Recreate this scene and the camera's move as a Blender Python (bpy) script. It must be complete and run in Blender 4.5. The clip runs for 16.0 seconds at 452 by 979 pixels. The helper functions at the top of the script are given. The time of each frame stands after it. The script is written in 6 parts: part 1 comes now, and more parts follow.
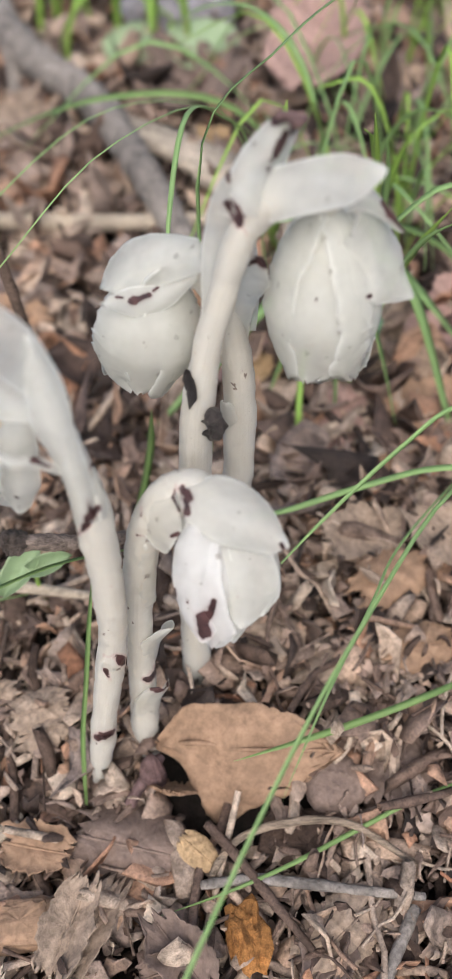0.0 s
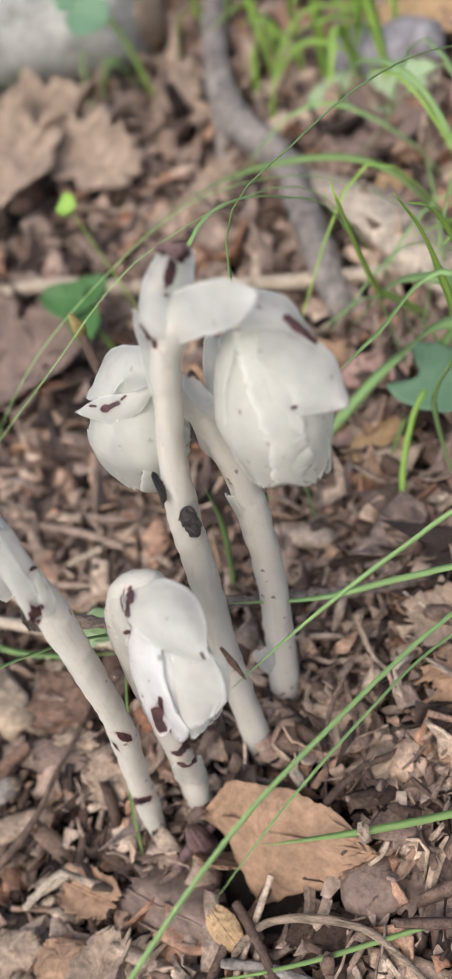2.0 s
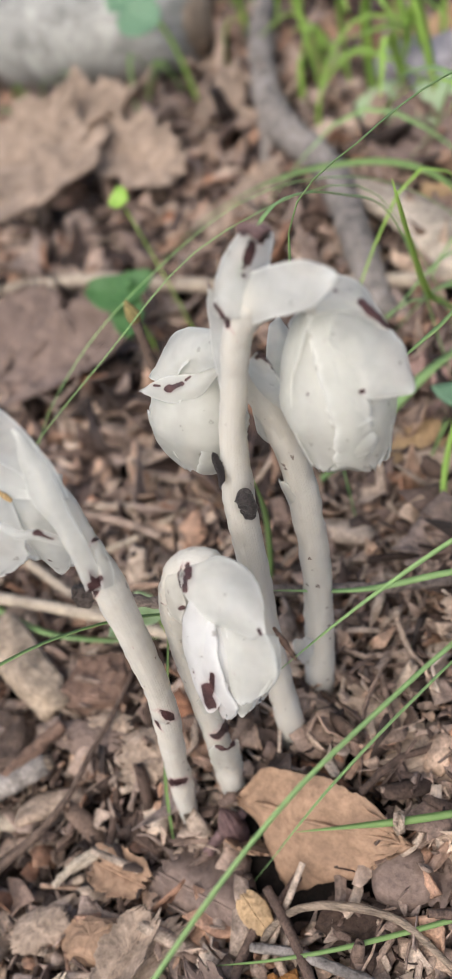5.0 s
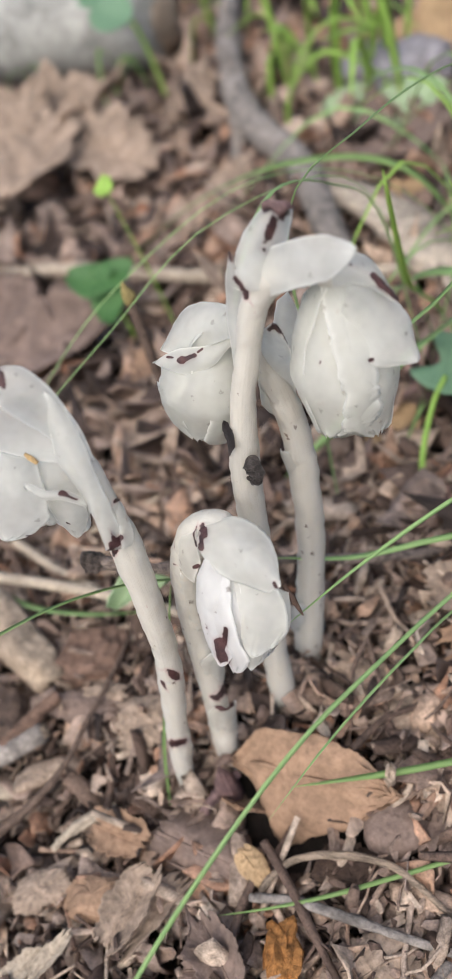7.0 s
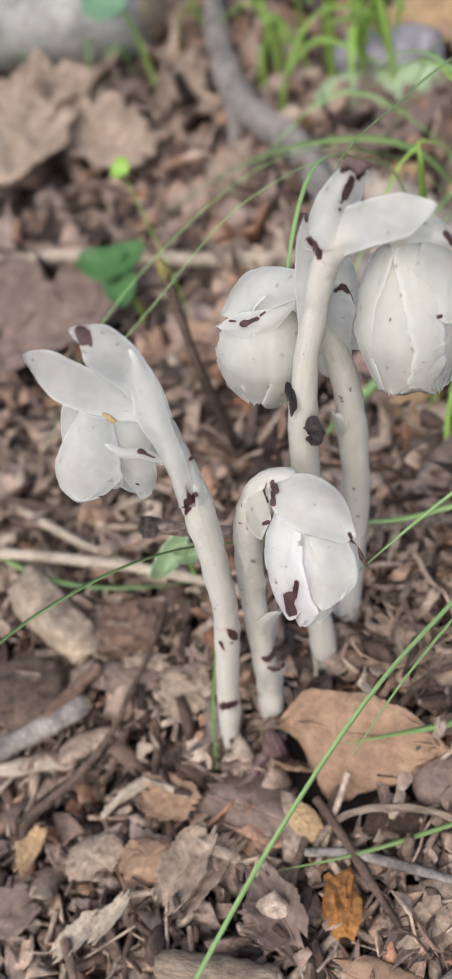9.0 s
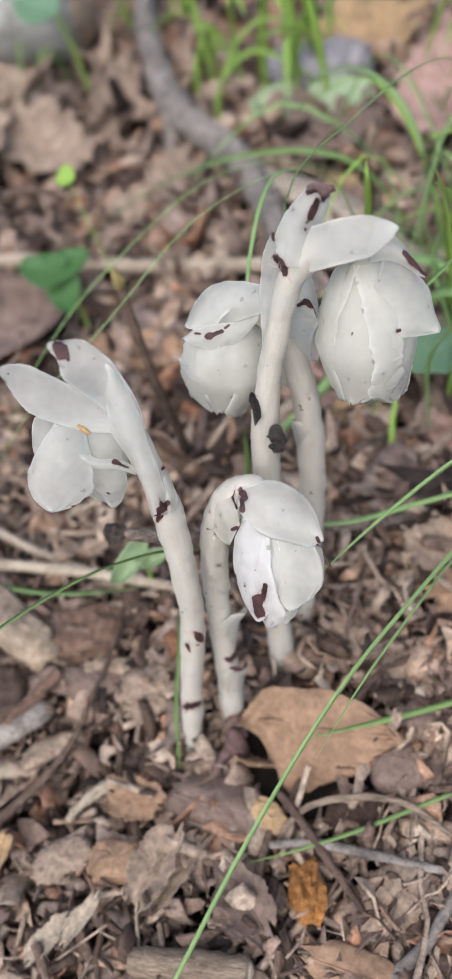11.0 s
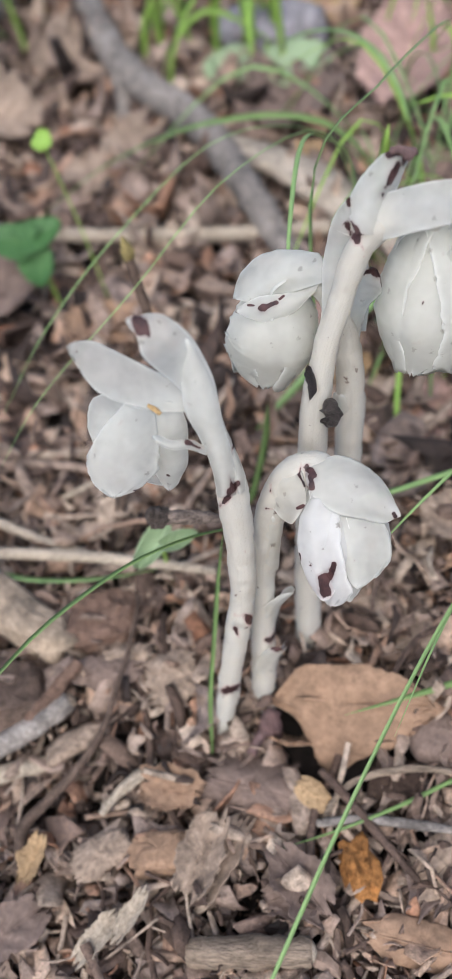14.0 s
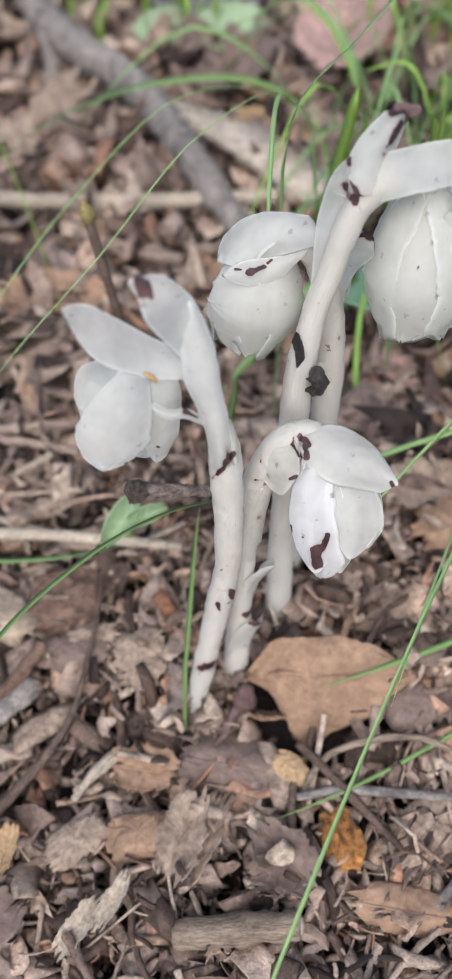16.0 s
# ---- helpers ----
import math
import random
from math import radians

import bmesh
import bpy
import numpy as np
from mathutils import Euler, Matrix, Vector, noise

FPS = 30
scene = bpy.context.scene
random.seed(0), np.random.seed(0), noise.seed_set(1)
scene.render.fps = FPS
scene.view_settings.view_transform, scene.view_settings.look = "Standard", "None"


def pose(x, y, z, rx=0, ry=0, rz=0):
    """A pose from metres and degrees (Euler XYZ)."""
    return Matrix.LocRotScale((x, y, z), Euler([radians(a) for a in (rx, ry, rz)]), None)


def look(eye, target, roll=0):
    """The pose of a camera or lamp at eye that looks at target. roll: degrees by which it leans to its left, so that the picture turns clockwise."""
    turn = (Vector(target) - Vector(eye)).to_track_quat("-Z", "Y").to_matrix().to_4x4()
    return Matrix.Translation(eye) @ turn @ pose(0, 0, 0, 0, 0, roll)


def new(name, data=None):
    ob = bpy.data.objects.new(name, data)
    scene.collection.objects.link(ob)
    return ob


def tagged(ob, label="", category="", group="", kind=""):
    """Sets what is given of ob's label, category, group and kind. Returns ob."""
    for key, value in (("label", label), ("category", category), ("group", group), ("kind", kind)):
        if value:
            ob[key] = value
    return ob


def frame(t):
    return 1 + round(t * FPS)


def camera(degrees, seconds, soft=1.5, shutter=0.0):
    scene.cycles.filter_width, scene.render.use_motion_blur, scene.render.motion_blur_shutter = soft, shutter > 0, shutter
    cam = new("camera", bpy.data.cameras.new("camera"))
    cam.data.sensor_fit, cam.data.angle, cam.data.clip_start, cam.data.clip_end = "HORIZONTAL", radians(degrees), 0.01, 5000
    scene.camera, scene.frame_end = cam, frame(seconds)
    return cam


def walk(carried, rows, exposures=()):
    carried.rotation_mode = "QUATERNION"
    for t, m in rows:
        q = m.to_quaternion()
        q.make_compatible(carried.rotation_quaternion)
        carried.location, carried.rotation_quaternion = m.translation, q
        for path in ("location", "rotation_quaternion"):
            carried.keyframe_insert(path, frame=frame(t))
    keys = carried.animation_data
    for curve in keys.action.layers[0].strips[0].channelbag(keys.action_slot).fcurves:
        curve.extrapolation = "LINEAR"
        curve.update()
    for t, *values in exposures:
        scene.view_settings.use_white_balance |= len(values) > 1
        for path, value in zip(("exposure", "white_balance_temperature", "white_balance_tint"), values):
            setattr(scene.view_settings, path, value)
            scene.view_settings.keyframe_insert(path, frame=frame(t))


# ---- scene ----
cam = camera(29.0, 16.0)
cam.data.dof.use_dof = True
cam.data.dof.focus_distance = 0.127
cam.data.dof.aperture_fstop = 28.5
METRES, EYE, TILT, LEAN, TURN = 0.176, 0.1445, -50.0, 2.0, 0.0
ROWS = [
    (0.0, 0.0, 0.0, 0.0, 0.0, 0.0, -0.0),
    (0.5, 0.1276, 0.0311, 0.0205, 7.4, -0.05, 0.17),
    (1.0, 0.1805, 0.041, 0.0243, 14.49, 0.1, -0.3),
    (1.5, 0.2523, 0.0384, 0.0459, 19.31, 0.41, -0.92),
    (2.0, 0.2678, 0.0397, 0.0695, 21.89, 0.48, -1.6),
    (2.5, 0.2776, 0.0532, 0.0789, 23.38, 0.34, -2.29),
    (3.0, 0.2973, 0.0598, 0.066, 24.22, 0.39, -2.82),
    (3.5, 0.3069, 0.049, 0.0772, 24.39, 0.59, -3.21),
    (4.0, 0.2814, 0.0237, 0.0731, 24.1, 0.79, -3.64),
    (4.5, 0.2535, 0.0242, 0.0533, 23.41, 0.99, -3.96),
    (7.0, 0.2079, -0.0369, 0.0123, 19.0, 1.53, -4.13),
    (7.5, 0.165, -0.0545, -0.0019, 18.44, 1.65, -3.91),
    (8.0, 0.1446, -0.0751, -0.0082, 17.87, 1.77, -3.55),
    (8.5, 0.1515, -0.0751, -0.0186, 17.26, 1.7, -3.25),
    (9.0, 0.1337, -0.0799, -0.027, 16.46, 1.69, -2.95),
    (9.5, 0.1247, -0.0728, -0.0261, 14.9, 1.84, -2.67),
    (12.0, 0.0628, -0.134, -0.0211, 10.08, 1.63, -1.29),
    (12.5, 0.0383, -0.1141, -0.0341, 9.33, 1.3, -0.95),
    (13.0, 0.0345, -0.1023, -0.0317, 8.48, 0.84, -0.49),
    (13.5, 0.033, -0.0818, -0.0381, 7.31, 0.37, -0.07),
    (14.0, -0.0303, -0.1055, -0.0183, 5.27, 0.12, 0.37),
    (14.5, -0.0603, -0.1125, -0.0157, 2.82, -0.16, 0.79),
    (15.0, -0.0845, -0.0981, -0.0386, 0.93, -0.6, 1.04),
    (15.5, -0.0965, -0.0826, -0.053, 0.03, -1.19, 1.24),
    (16.0, -0.0995, -0.085, -0.0213, -0.91, -1.52, 1.28),
]
walk(cam, [(t, pose(0, 0, EYE, TILT, LEAN, TURN) @ pose(METRES * x, METRES * y, METRES * z, 90 + pitch, roll, yaw)) for t, x, y, z, yaw, pitch, roll in ROWS],
     exposures=[(0.0, 0.27, 6550, 10), (3.0, 0.33, 6650, 10), (7.0, 0.28, 6500, 10), (9.5, 0.26, 6400, 10), (13.0, 0.21, 6200, 10), (16.0, 0.27, 6150, 10)])

# ---- light: soft woodland daylight from an open canopy ----
world = bpy.data.worlds.new("world")
scene.world = world
world.use_nodes = True
wn = world.node_tree.nodes
wl = world.node_tree.links
sky = wn.new("ShaderNodeTexSky")
sky.sky_type = "NISHITA"
sky.sun_disc = False
sky.sun_elevation = radians(52)
sky.sun_rotation = radians(-178)
sky.dust_density = 4.0
wn["Background"].inputs["Strength"].default_value = 0.15
wl.new(sky.outputs[0], wn["Background"].inputs["Color"])
sun = new("sun", bpy.data.lights.new("sun", "SUN"))
sun.data.energy = 1.85
sun.data.angle = radians(60)
sun.data.color = (0.985, 0.985, 0.955)
sun.matrix_world = look((-0.10, -0.60, 0.79), (0, 0, 0))


# ---- materials ----
def shader(name):
    m = bpy.data.materials.new(name)
    m.use_nodes = True
    return m, m.node_tree.nodes, m.node_tree.links, m.node_tree.nodes["Principled BSDF"]


def rgb(c):
    return (c[0], c[1], c[2], 1.0)


def noise_node(n, l, scale, detail=4.0, rough=0.6, source="Object", stretch=None):
    tc = n.new("ShaderNodeTexCoord")
    tex = n.new("ShaderNodeTexNoise")
    tex.inputs["Scale"].default_value = scale
    tex.inputs["Detail"].default_value = detail
    tex.inputs["Roughness"].default_value = rough
    if stretch:
        mp = n.new("ShaderNodeMapping")
        mp.inputs["Scale"].default_value = stretch
        l.new(tc.outputs[source], mp.inputs[0])
        l.new(mp.outputs[0], tex.inputs["Vector"])
    else:
        l.new(tc.outputs[source], tex.inputs["Vector"])
    return tex


def ramp(n, l, fac, stops, interp="LINEAR"):
    r = n.new("ShaderNodeValToRGB")
    r.color_ramp.interpolation = interp
    els = r.color_ramp.elements
    while len(els) < len(stops):
        els.new(0.5)
    for e, (p, c) in zip(els, stops):
        e.position = p
        e.color = rgb(c) if len(c) == 3 else c
    l.new(fac, r.inputs[0])
    return r


def mix(n, l, fac, a, b, how="MIX"):
    m = n.new("ShaderNodeMix")
    m.data_type = "RGBA"
    m.blend_type = how
    for sock, val in ((m.inputs["Factor"], fac), (m.inputs["A"], a), (m.inputs["B"], b)):
        if isinstance(val, (int, float)):
            sock.default_value = val
        elif isinstance(val, tuple):
            sock.default_value = rgb(val)
        else:
            l.new(val, sock)
    return m.outputs["Result"]


def math_node(n, l, op, a, b=0.0, c=0.0):
    m = n.new("ShaderNodeMath")
    m.operation = op
    for sock, val in zip(m.inputs, (a, b, c)):
        if isinstance(val, (int, float)):
            sock.default_value = val
        else:
            l.new(val, sock)
    return m.outputs[0]


def bump(n, l, bsdf, height, strength, dist):
    b = n.new("ShaderNodeBump")
    b.inputs["Strength"].default_value = strength
    b.inputs["Distance"].default_value = dist
    l.new(height, b.inputs["Height"])
    l.new(b.outputs[0], bsdf.inputs["Normal"])


def flesh(name, tint, translucent, sss, wet=0.37, speck=0.57, depth=0.0010, radius=(1.0, 0.94, 0.86), clear=0.0):
    """Waxy translucent white plant tissue with small brown flecks and withered patches."""
    m, n, l, p = shader(name)
    big = noise_node(n, l, 130.0, 3.0)
    col = mix(n, l, big.outputs[0], tint[0], tint[1])
    vein = noise_node(n, l, 260.0, 4.0, 0.6, "UV", (0.16, 0.012, 1.0))
    col = mix(n, l, math_node(n, l, "MULTIPLY", vein.outputs[0], 0.42), col, tint[2])
    edge = n.new("ShaderNodeAttribute")
    edge.attribute_name = "edge"
    frayed = noise_node(n, l, 500.0, 3.0)
    # Paler margin put into the colour, for light glowing through thin edges.
    col = mix(n, l, math_node(n, l, "MULTIPLY", edge.outputs["Fac"], 0.8), col, tuple(min(0.95, c * 1.12) for c in tint[2]))
    worn = ramp(n, l, math_node(n, l, "MULTIPLY", edge.outputs["Fac"], frayed.outputs[0]), [(0.50, (0, 0, 0)), (0.62, (1, 1, 1))])
    col = mix(n, l, math_node(n, l, "MULTIPLY", worn.outputs[0], 0.75), col, (0.26, 0.15, 0.09))
    cells = n.new("ShaderNodeTexVoronoi")
    cells.inputs["Scale"].default_value = 480.0
    at = n.new("ShaderNodeTexCoord")
    warp = noise_node(n, l, 1600.0, 3.0, 0.7)
    bent = n.new("ShaderNodeVectorMath")
    bent.operation = "MULTIPLY_ADD"
    l.new(warp.outputs["Color"], bent.inputs[0])
    bent.inputs[1].default_value = (0.0012, 0.0012, 0.0024)
    l.new(at.outputs["Object"], bent.inputs[2])
    l.new(bent.outputs[0], cells.inputs["Vector"])
    where = noise_node(n, l, 120.0, 1.0, 0.5)
    rare = math_node(n, l, "MULTIPLY_ADD", where.outputs[0], 0.5, math_node(n, l, "MULTIPLY", cells.outputs["Color"], 0.75))
    some = ramp(n, l, rare, [(speck, (0, 0, 0)), (min(0.99, speck + 0.2), (1, 1, 1))])
    close = math_node(n, l, "LESS_THAN", cells.outputs["Distance"], math_node(n, l, "MULTIPLY", some.outputs[0], 0.17))
    col = mix(n, l, math_node(n, l, "MULTIPLY", close, 0.8), col, (0.10, 0.055, 0.045))
    att = n.new("ShaderNodeAttribute")
    att.attribute_name = "wilt"
    wn2 = noise_node(n, l, 560.0, 4.0, 0.6, "Object", (1.0, 1.0, 0.6))
    wv = math_node(n, l, "MULTIPLY_ADD", math_node(n, l, "SUBTRACT", wn2.outputs[0], 0.5), 1.2, att.outputs["Fac"])
    blush = ramp(n, l, wv, [(0.30, (0, 0, 0)), (0.56, (1, 1, 1))])
    dark = ramp(n, l, wv, [(0.50, (0, 0, 0)), (0.58, (1, 1, 1))])
    grain = ramp(n, l, wn2.outputs[0], [(0.35, (0.018, 0.010, 0.012)), (0.65, (0.085, 0.040, 0.040))])
    col = mix(n, l, math_node(n, l, "MULTIPLY", blush.outputs[0], 0.45), col, (0.42, 0.20, 0.20))
    col = mix(n, l, dark.outputs[0], col, grain.outputs[0])
    l.new(col, p.inputs["Base Color"])
    p.inputs["Roughness"].default_value = wet
    p.inputs["IOR"].default_value = 1.38
    l.new(math_node(n, l, "MULTIPLY_ADD", dark.outputs[0], -sss, sss), p.inputs["Subsurface Weight"])
    p.inputs["Subsurface Radius"].default_value = radius
    p.inputs["Subsurface Scale"].default_value = depth
    fine = noise_node(n, l, 1500.0, 5.0, 0.6)
    hgt = math_node(n, l, "ADD", fine.outputs[0], math_node(n, l, "MULTIPLY", vein.outputs[0], 1.5))
    bump(n, l, p, hgt, 0.32, 0.00022)
    if translucent > 0:
        tr = n.new("ShaderNodeBsdfTranslucent")
        l.new(mix(n, l, dark.outputs[0], (0.94, 0.945, 0.90), grain.outputs[0]), tr.inputs["Color"])
        mx = n.new("ShaderNodeMixShader")
        l.new(math_node(n, l, "MULTIPLY_ADD", dark.outputs[0], -translucent, translucent), mx.inputs[0])
        l.new(p.outputs[0], mx.inputs[1])
        l.new(tr.outputs[0], mx.inputs[2])
        l.new(mx.outputs[0], n["Material Output"].inputs["Surface"])
        if clear > 0:
            thin = math_node(n, l, "MULTIPLY_ADD", math_node(n, l, "SUBTRACT", big.outputs[0], 0.5), 0.5, clear)
            thin = math_node(n, l, "MULTIPLY", thin, math_node(n, l, "MULTIPLY_ADD", edge.outputs["Fac"], -0.9, 1.0))
            see = n.new("ShaderNodeBsdfTransparent")
            mc = n.new("ShaderNodeMixShader")
            l.new(math_node(n, l, "MULTIPLY", thin, math_node(n, l, "SUBTRACT", 1.0, dark.outputs[0])), mc.inputs[0])
            l.new(mx.outputs[0], mc.inputs[1])
            l.new(see.outputs[0], mc.inputs[2])
            l.new(mc.outputs[0], n["Material Output"].inputs["Surface"])
    return m


PETAL = flesh("petal_tissue", ((0.775, 0.785, 0.78), (0.79, 0.765, 0.695), (0.825, 0.835, 0.83)), 0.56, 0.0, clear=0.42)
BUD = flesh("mauve_petal_tissue", ((0.85, 0.865, 0.89), (0.83, 0.785, 0.80), (0.89, 0.90, 0.915)), 0.50, 0.0, clear=0.36)
STEM = flesh("stem_tissue", ((0.54, 0.52, 0.47), (0.465, 0.435, 0.38), (0.60, 0.585, 0.54)), 0.0, 1.0, 0.42, 0.66, 0.0046, (1.0, 0.95, 0.89))
SCALE = flesh("scale_tissue", ((0.77, 0.76, 0.715), (0.73, 0.70, 0.64), (0.81, 0.80, 0.775)), 0.56, 0.0, 0.45, 0.62, clear=0.42)
CREAM = flesh("pistil_tissue", ((0.75, 0.735, 0.655), (0.735, 0.705, 0.61), (0.77, 0.76, 0.70)), 0.0, 1.0, depth=0.0045, radius=(1.0, 0.98, 0.93))


def organic(name, stops, island=True, noise_scale=400.0, rough=0.85, bump_amt=0.8, bump_dist=0.0007, stretch=None, contrast=0.6, translucent=0.0, spec=0.3, grit=1.0):
    """Dead leaf, bark or wood: a colour for each piece, grain and blotches over it."""
    m, n, l, p = shader(name)
    if island == "object":
        rnd = n.new("ShaderNodeObjectInfo").outputs["Random"]
    elif island:
        rnd = n.new("ShaderNodeNewGeometry").outputs["Random Per Island"]
    else:
        rnd = noise_node(n, l, noise_scale * 0.15, 3.0).outputs[0]
    base = ramp(n, l, rnd, stops).outputs[0]
    g = noise_node(n, l, noise_scale, 6.0, 0.68, "Object", stretch)
    shade = ramp(n, l, g.outputs[0], [(0.30, (1 - contrast,) * 3), (0.55, (1, 1, 1)), (0.75, (1 + contrast * 0.5,) * 3)])
    col = mix(n, l, 1.0, base, shade.outputs[0], "MULTIPLY")
    fine = noise_node(n, l, noise_scale * 4.5, 5.0, 0.7, "Object", stretch)
    fshade = ramp(n, l, fine.outputs[0], [(0.32, (1 - 0.38 * grit,) * 3), (0.5, (1, 1, 1)), (0.70, (1 + 0.3 * grit,) * 3)])
    col = mix(n, l, 1.0, col, fshade.outputs[0], "MULTIPLY")
    blot = noise_node(n, l, noise_scale * 0.3, 3.0)
    bl = ramp(n, l, blot.outputs[0], [(0.52, (0, 0, 0)), (0.68, (1, 1, 1))])
    col = mix(n, l, math_node(n, l, "MULTIPLY", bl.outputs[0], 0.5), col, tuple(0.45 * c for c in stops[0][1]))
    l.new(col, p.inputs["Base Color"])
    p.inputs["Roughness"].default_value = rough
    p.inputs["Specular IOR Level"].default_value = spec
    hgt = math_node(n, l, "MULTIPLY_ADD", fine.outputs[0], 0.45, g.outputs[0])
    bump(n, l, p, hgt, bump_amt, bump_dist)
    if translucent:
        tr = n.new("ShaderNodeBsdfTranslucent")
        l.new(col, tr.inputs["Color"])
        mx = n.new("ShaderNodeMixShader")
        mx.inputs[0].default_value = translucent
        l.new(p.outputs[0], mx.inputs[1])
        l.new(tr.outputs[0], mx.inputs[2])
        l.new(mx.outputs[0], n["Material Output"].inputs["Surface"])
    return m


LITTER = [(0.0, (0.026, 0.016, 0.013)), (0.20, (0.090, 0.056, 0.044)), (0.36, (0.255, 0.172, 0.136)), (0.48, (0.450, 0.325, 0.258)),
          (0.64, (0.315, 0.240, 0.208)), (0.78, (0.590, 0.445, 0.338)), (0.90, (0.420, 0.215, 0.130)), (1.0, (0.70, 0.575, 0.465))]
WOODS = [(0.0, (0.045, 0.029, 0.023)), (0.28, (0.185, 0.124, 0.097)), (0.58, (0.395, 0.297, 0.238)), (0.86, (0.56, 0.445, 0.352)), (1.0, (0.34, 0.160, 0.094))]
SOIL = organic("soil", [(0.3, (0.011, 0.008, 0.006)), (0.7, (0.032, 0.022, 0.018))], island=False, noise_scale=500.0, bump_amt=1.0, bump_dist=0.0015)
FLAKE = organic("leaf_fragments", LITTER, True, 420.0, rough=0.62, spec=0.5)
PIECE = organic("litter_piece", LITTER, "object", 420.0, rough=0.62, spec=0.5)
WOODY = organic("wood_fragments", WOODS,
                True, 500.0, stretch=(1.0, 1.0, 1.0))
WOODY_ONE = organic("wood_piece", WOODS,
                    "object", 500.0)
CRUMB = organic("crumbs", [(0.0, (0.014, 0.009, 0.007)), (0.5, (0.06, 0.038, 0.03)), (1.0, (0.20, 0.135, 0.10))], True, 700.0)


def plain_organic(name, c, vary=0.75, **kw):
    return organic(name, [(0.25, tuple(v * vary for v in c)), (0.75, tuple(min(v * (2 - vary), 0.95) for v in c))], island=False, **kw)


TAN_LEAF = plain_organic("tan_dead_leaf", (0.37, 0.238, 0.158), 0.66, noise_scale=150.0, contrast=0.42, translucent=0.08, grit=0.7, bump_amt=0.7)
PALE_WOOD = plain_organic("pale_weathered_wood", (0.37, 0.285, 0.215), 0.6, noise_scale=420.0, contrast=0.75, bump_amt=1.0, bump_dist=0.001, stretch=(0.35, 1.6, 1.6))
CHUNK_WOOD = plain_organic("pale_rotten_wood", (0.43, 0.335, 0.25), 0.65, noise_scale=300.0, contrast=0.6)
SLAB_WOOD = plain_organic("bleached_slab_wood", (0.52, 0.44, 0.355), 0.75, noise_scale=160.0)
GREY_BARK = plain_organic("grey_bark", (0.30, 0.265, 0.24), 0.45, noise_scale=300.0, bump_amt=0.9, bump_dist=0.001)
BROWN_BARK = plain_organic("brown_bark", (0.13, 0.09, 0.07), 0.55, noise_scale=500.0, bump_amt=0.8)
TWIG_BARK = plain_organic("knobbly_twig_bark", (0.36, 0.285, 0.245), 0.35, noise_scale=700.0, contrast=0.8, bump_amt=1.0, bump_dist=0.0012, stretch=(0.5, 1.4, 1.4))
RED_WOOD = plain_organic("reddish_wood", (0.215, 0.135, 0.10), 0.6, noise_scale=500.0)
ORANGE_WOOD = plain_organic("orange_rotten_wood", (0.42, 0.19, 0.06), 0.55, noise_scale=700.0, contrast=0.7, bump_amt=0.9, bump_dist=0.0008)
YELLOW_LEAF = plain_organic("yellowed_leaf", (0.44, 0.30, 0.17), 0.8, noise_scale=300.0, contrast=0.25)
DARK_LEAF = plain_organic("dark_dead_leaf", (0.225, 0.163, 0.136), 0.65, noise_scale=260.0, contrast=0.45, grit=0.6)
DULL_LEAF = plain_organic("dull_dead_leaf", (0.39, 0.295, 0.228), 0.65, noise_scale=260.0, contrast=0.5, translucent=0.08)
PINK_LEAF = plain_organic("pinkish_dead_leaf", (0.41, 0.27, 0.235), 0.8, noise_scale=120.0, contrast=0.25)
PURPLE = plain_organic("purple_scale", (0.20, 0.125, 0.122), 0.45, noise_scale=500.0, rough=0.55)
STRAW = plain_organic("dry_straw", (0.45, 0.375, 0.295), 0.8, noise_scale=300.0, contrast=0.2)
STONE = plain_organic("bluish_grey_stone", (0.33, 0.31, 0.33), 0.75, noise_scale=200.0, rough=0.7)
LOG_WOOD = plain_organic("bleached_log", (0.35, 0.345, 0.32), 0.7, noise_scale=60.0)
ANTHER = plain_organic("anther_tissue", (0.62, 0.42, 0.20), 0.8, noise_scale=900.0, contrast=0.3)
BLACK = plain_organic("blackened_tissue", (0.032, 0.024, 0.024), 0.4, noise_scale=900.0, rough=0.38, bump_amt=1.0, bump_dist=0.0012, spec=0.7)


KNOT = plain_organic("shrivelled_scale", (0.12, 0.10, 0.095), 0.15, noise_scale=1100.0, rough=0.4, contrast=0.9, bump_amt=1.0, bump_dist=0.002, spec=0.7)


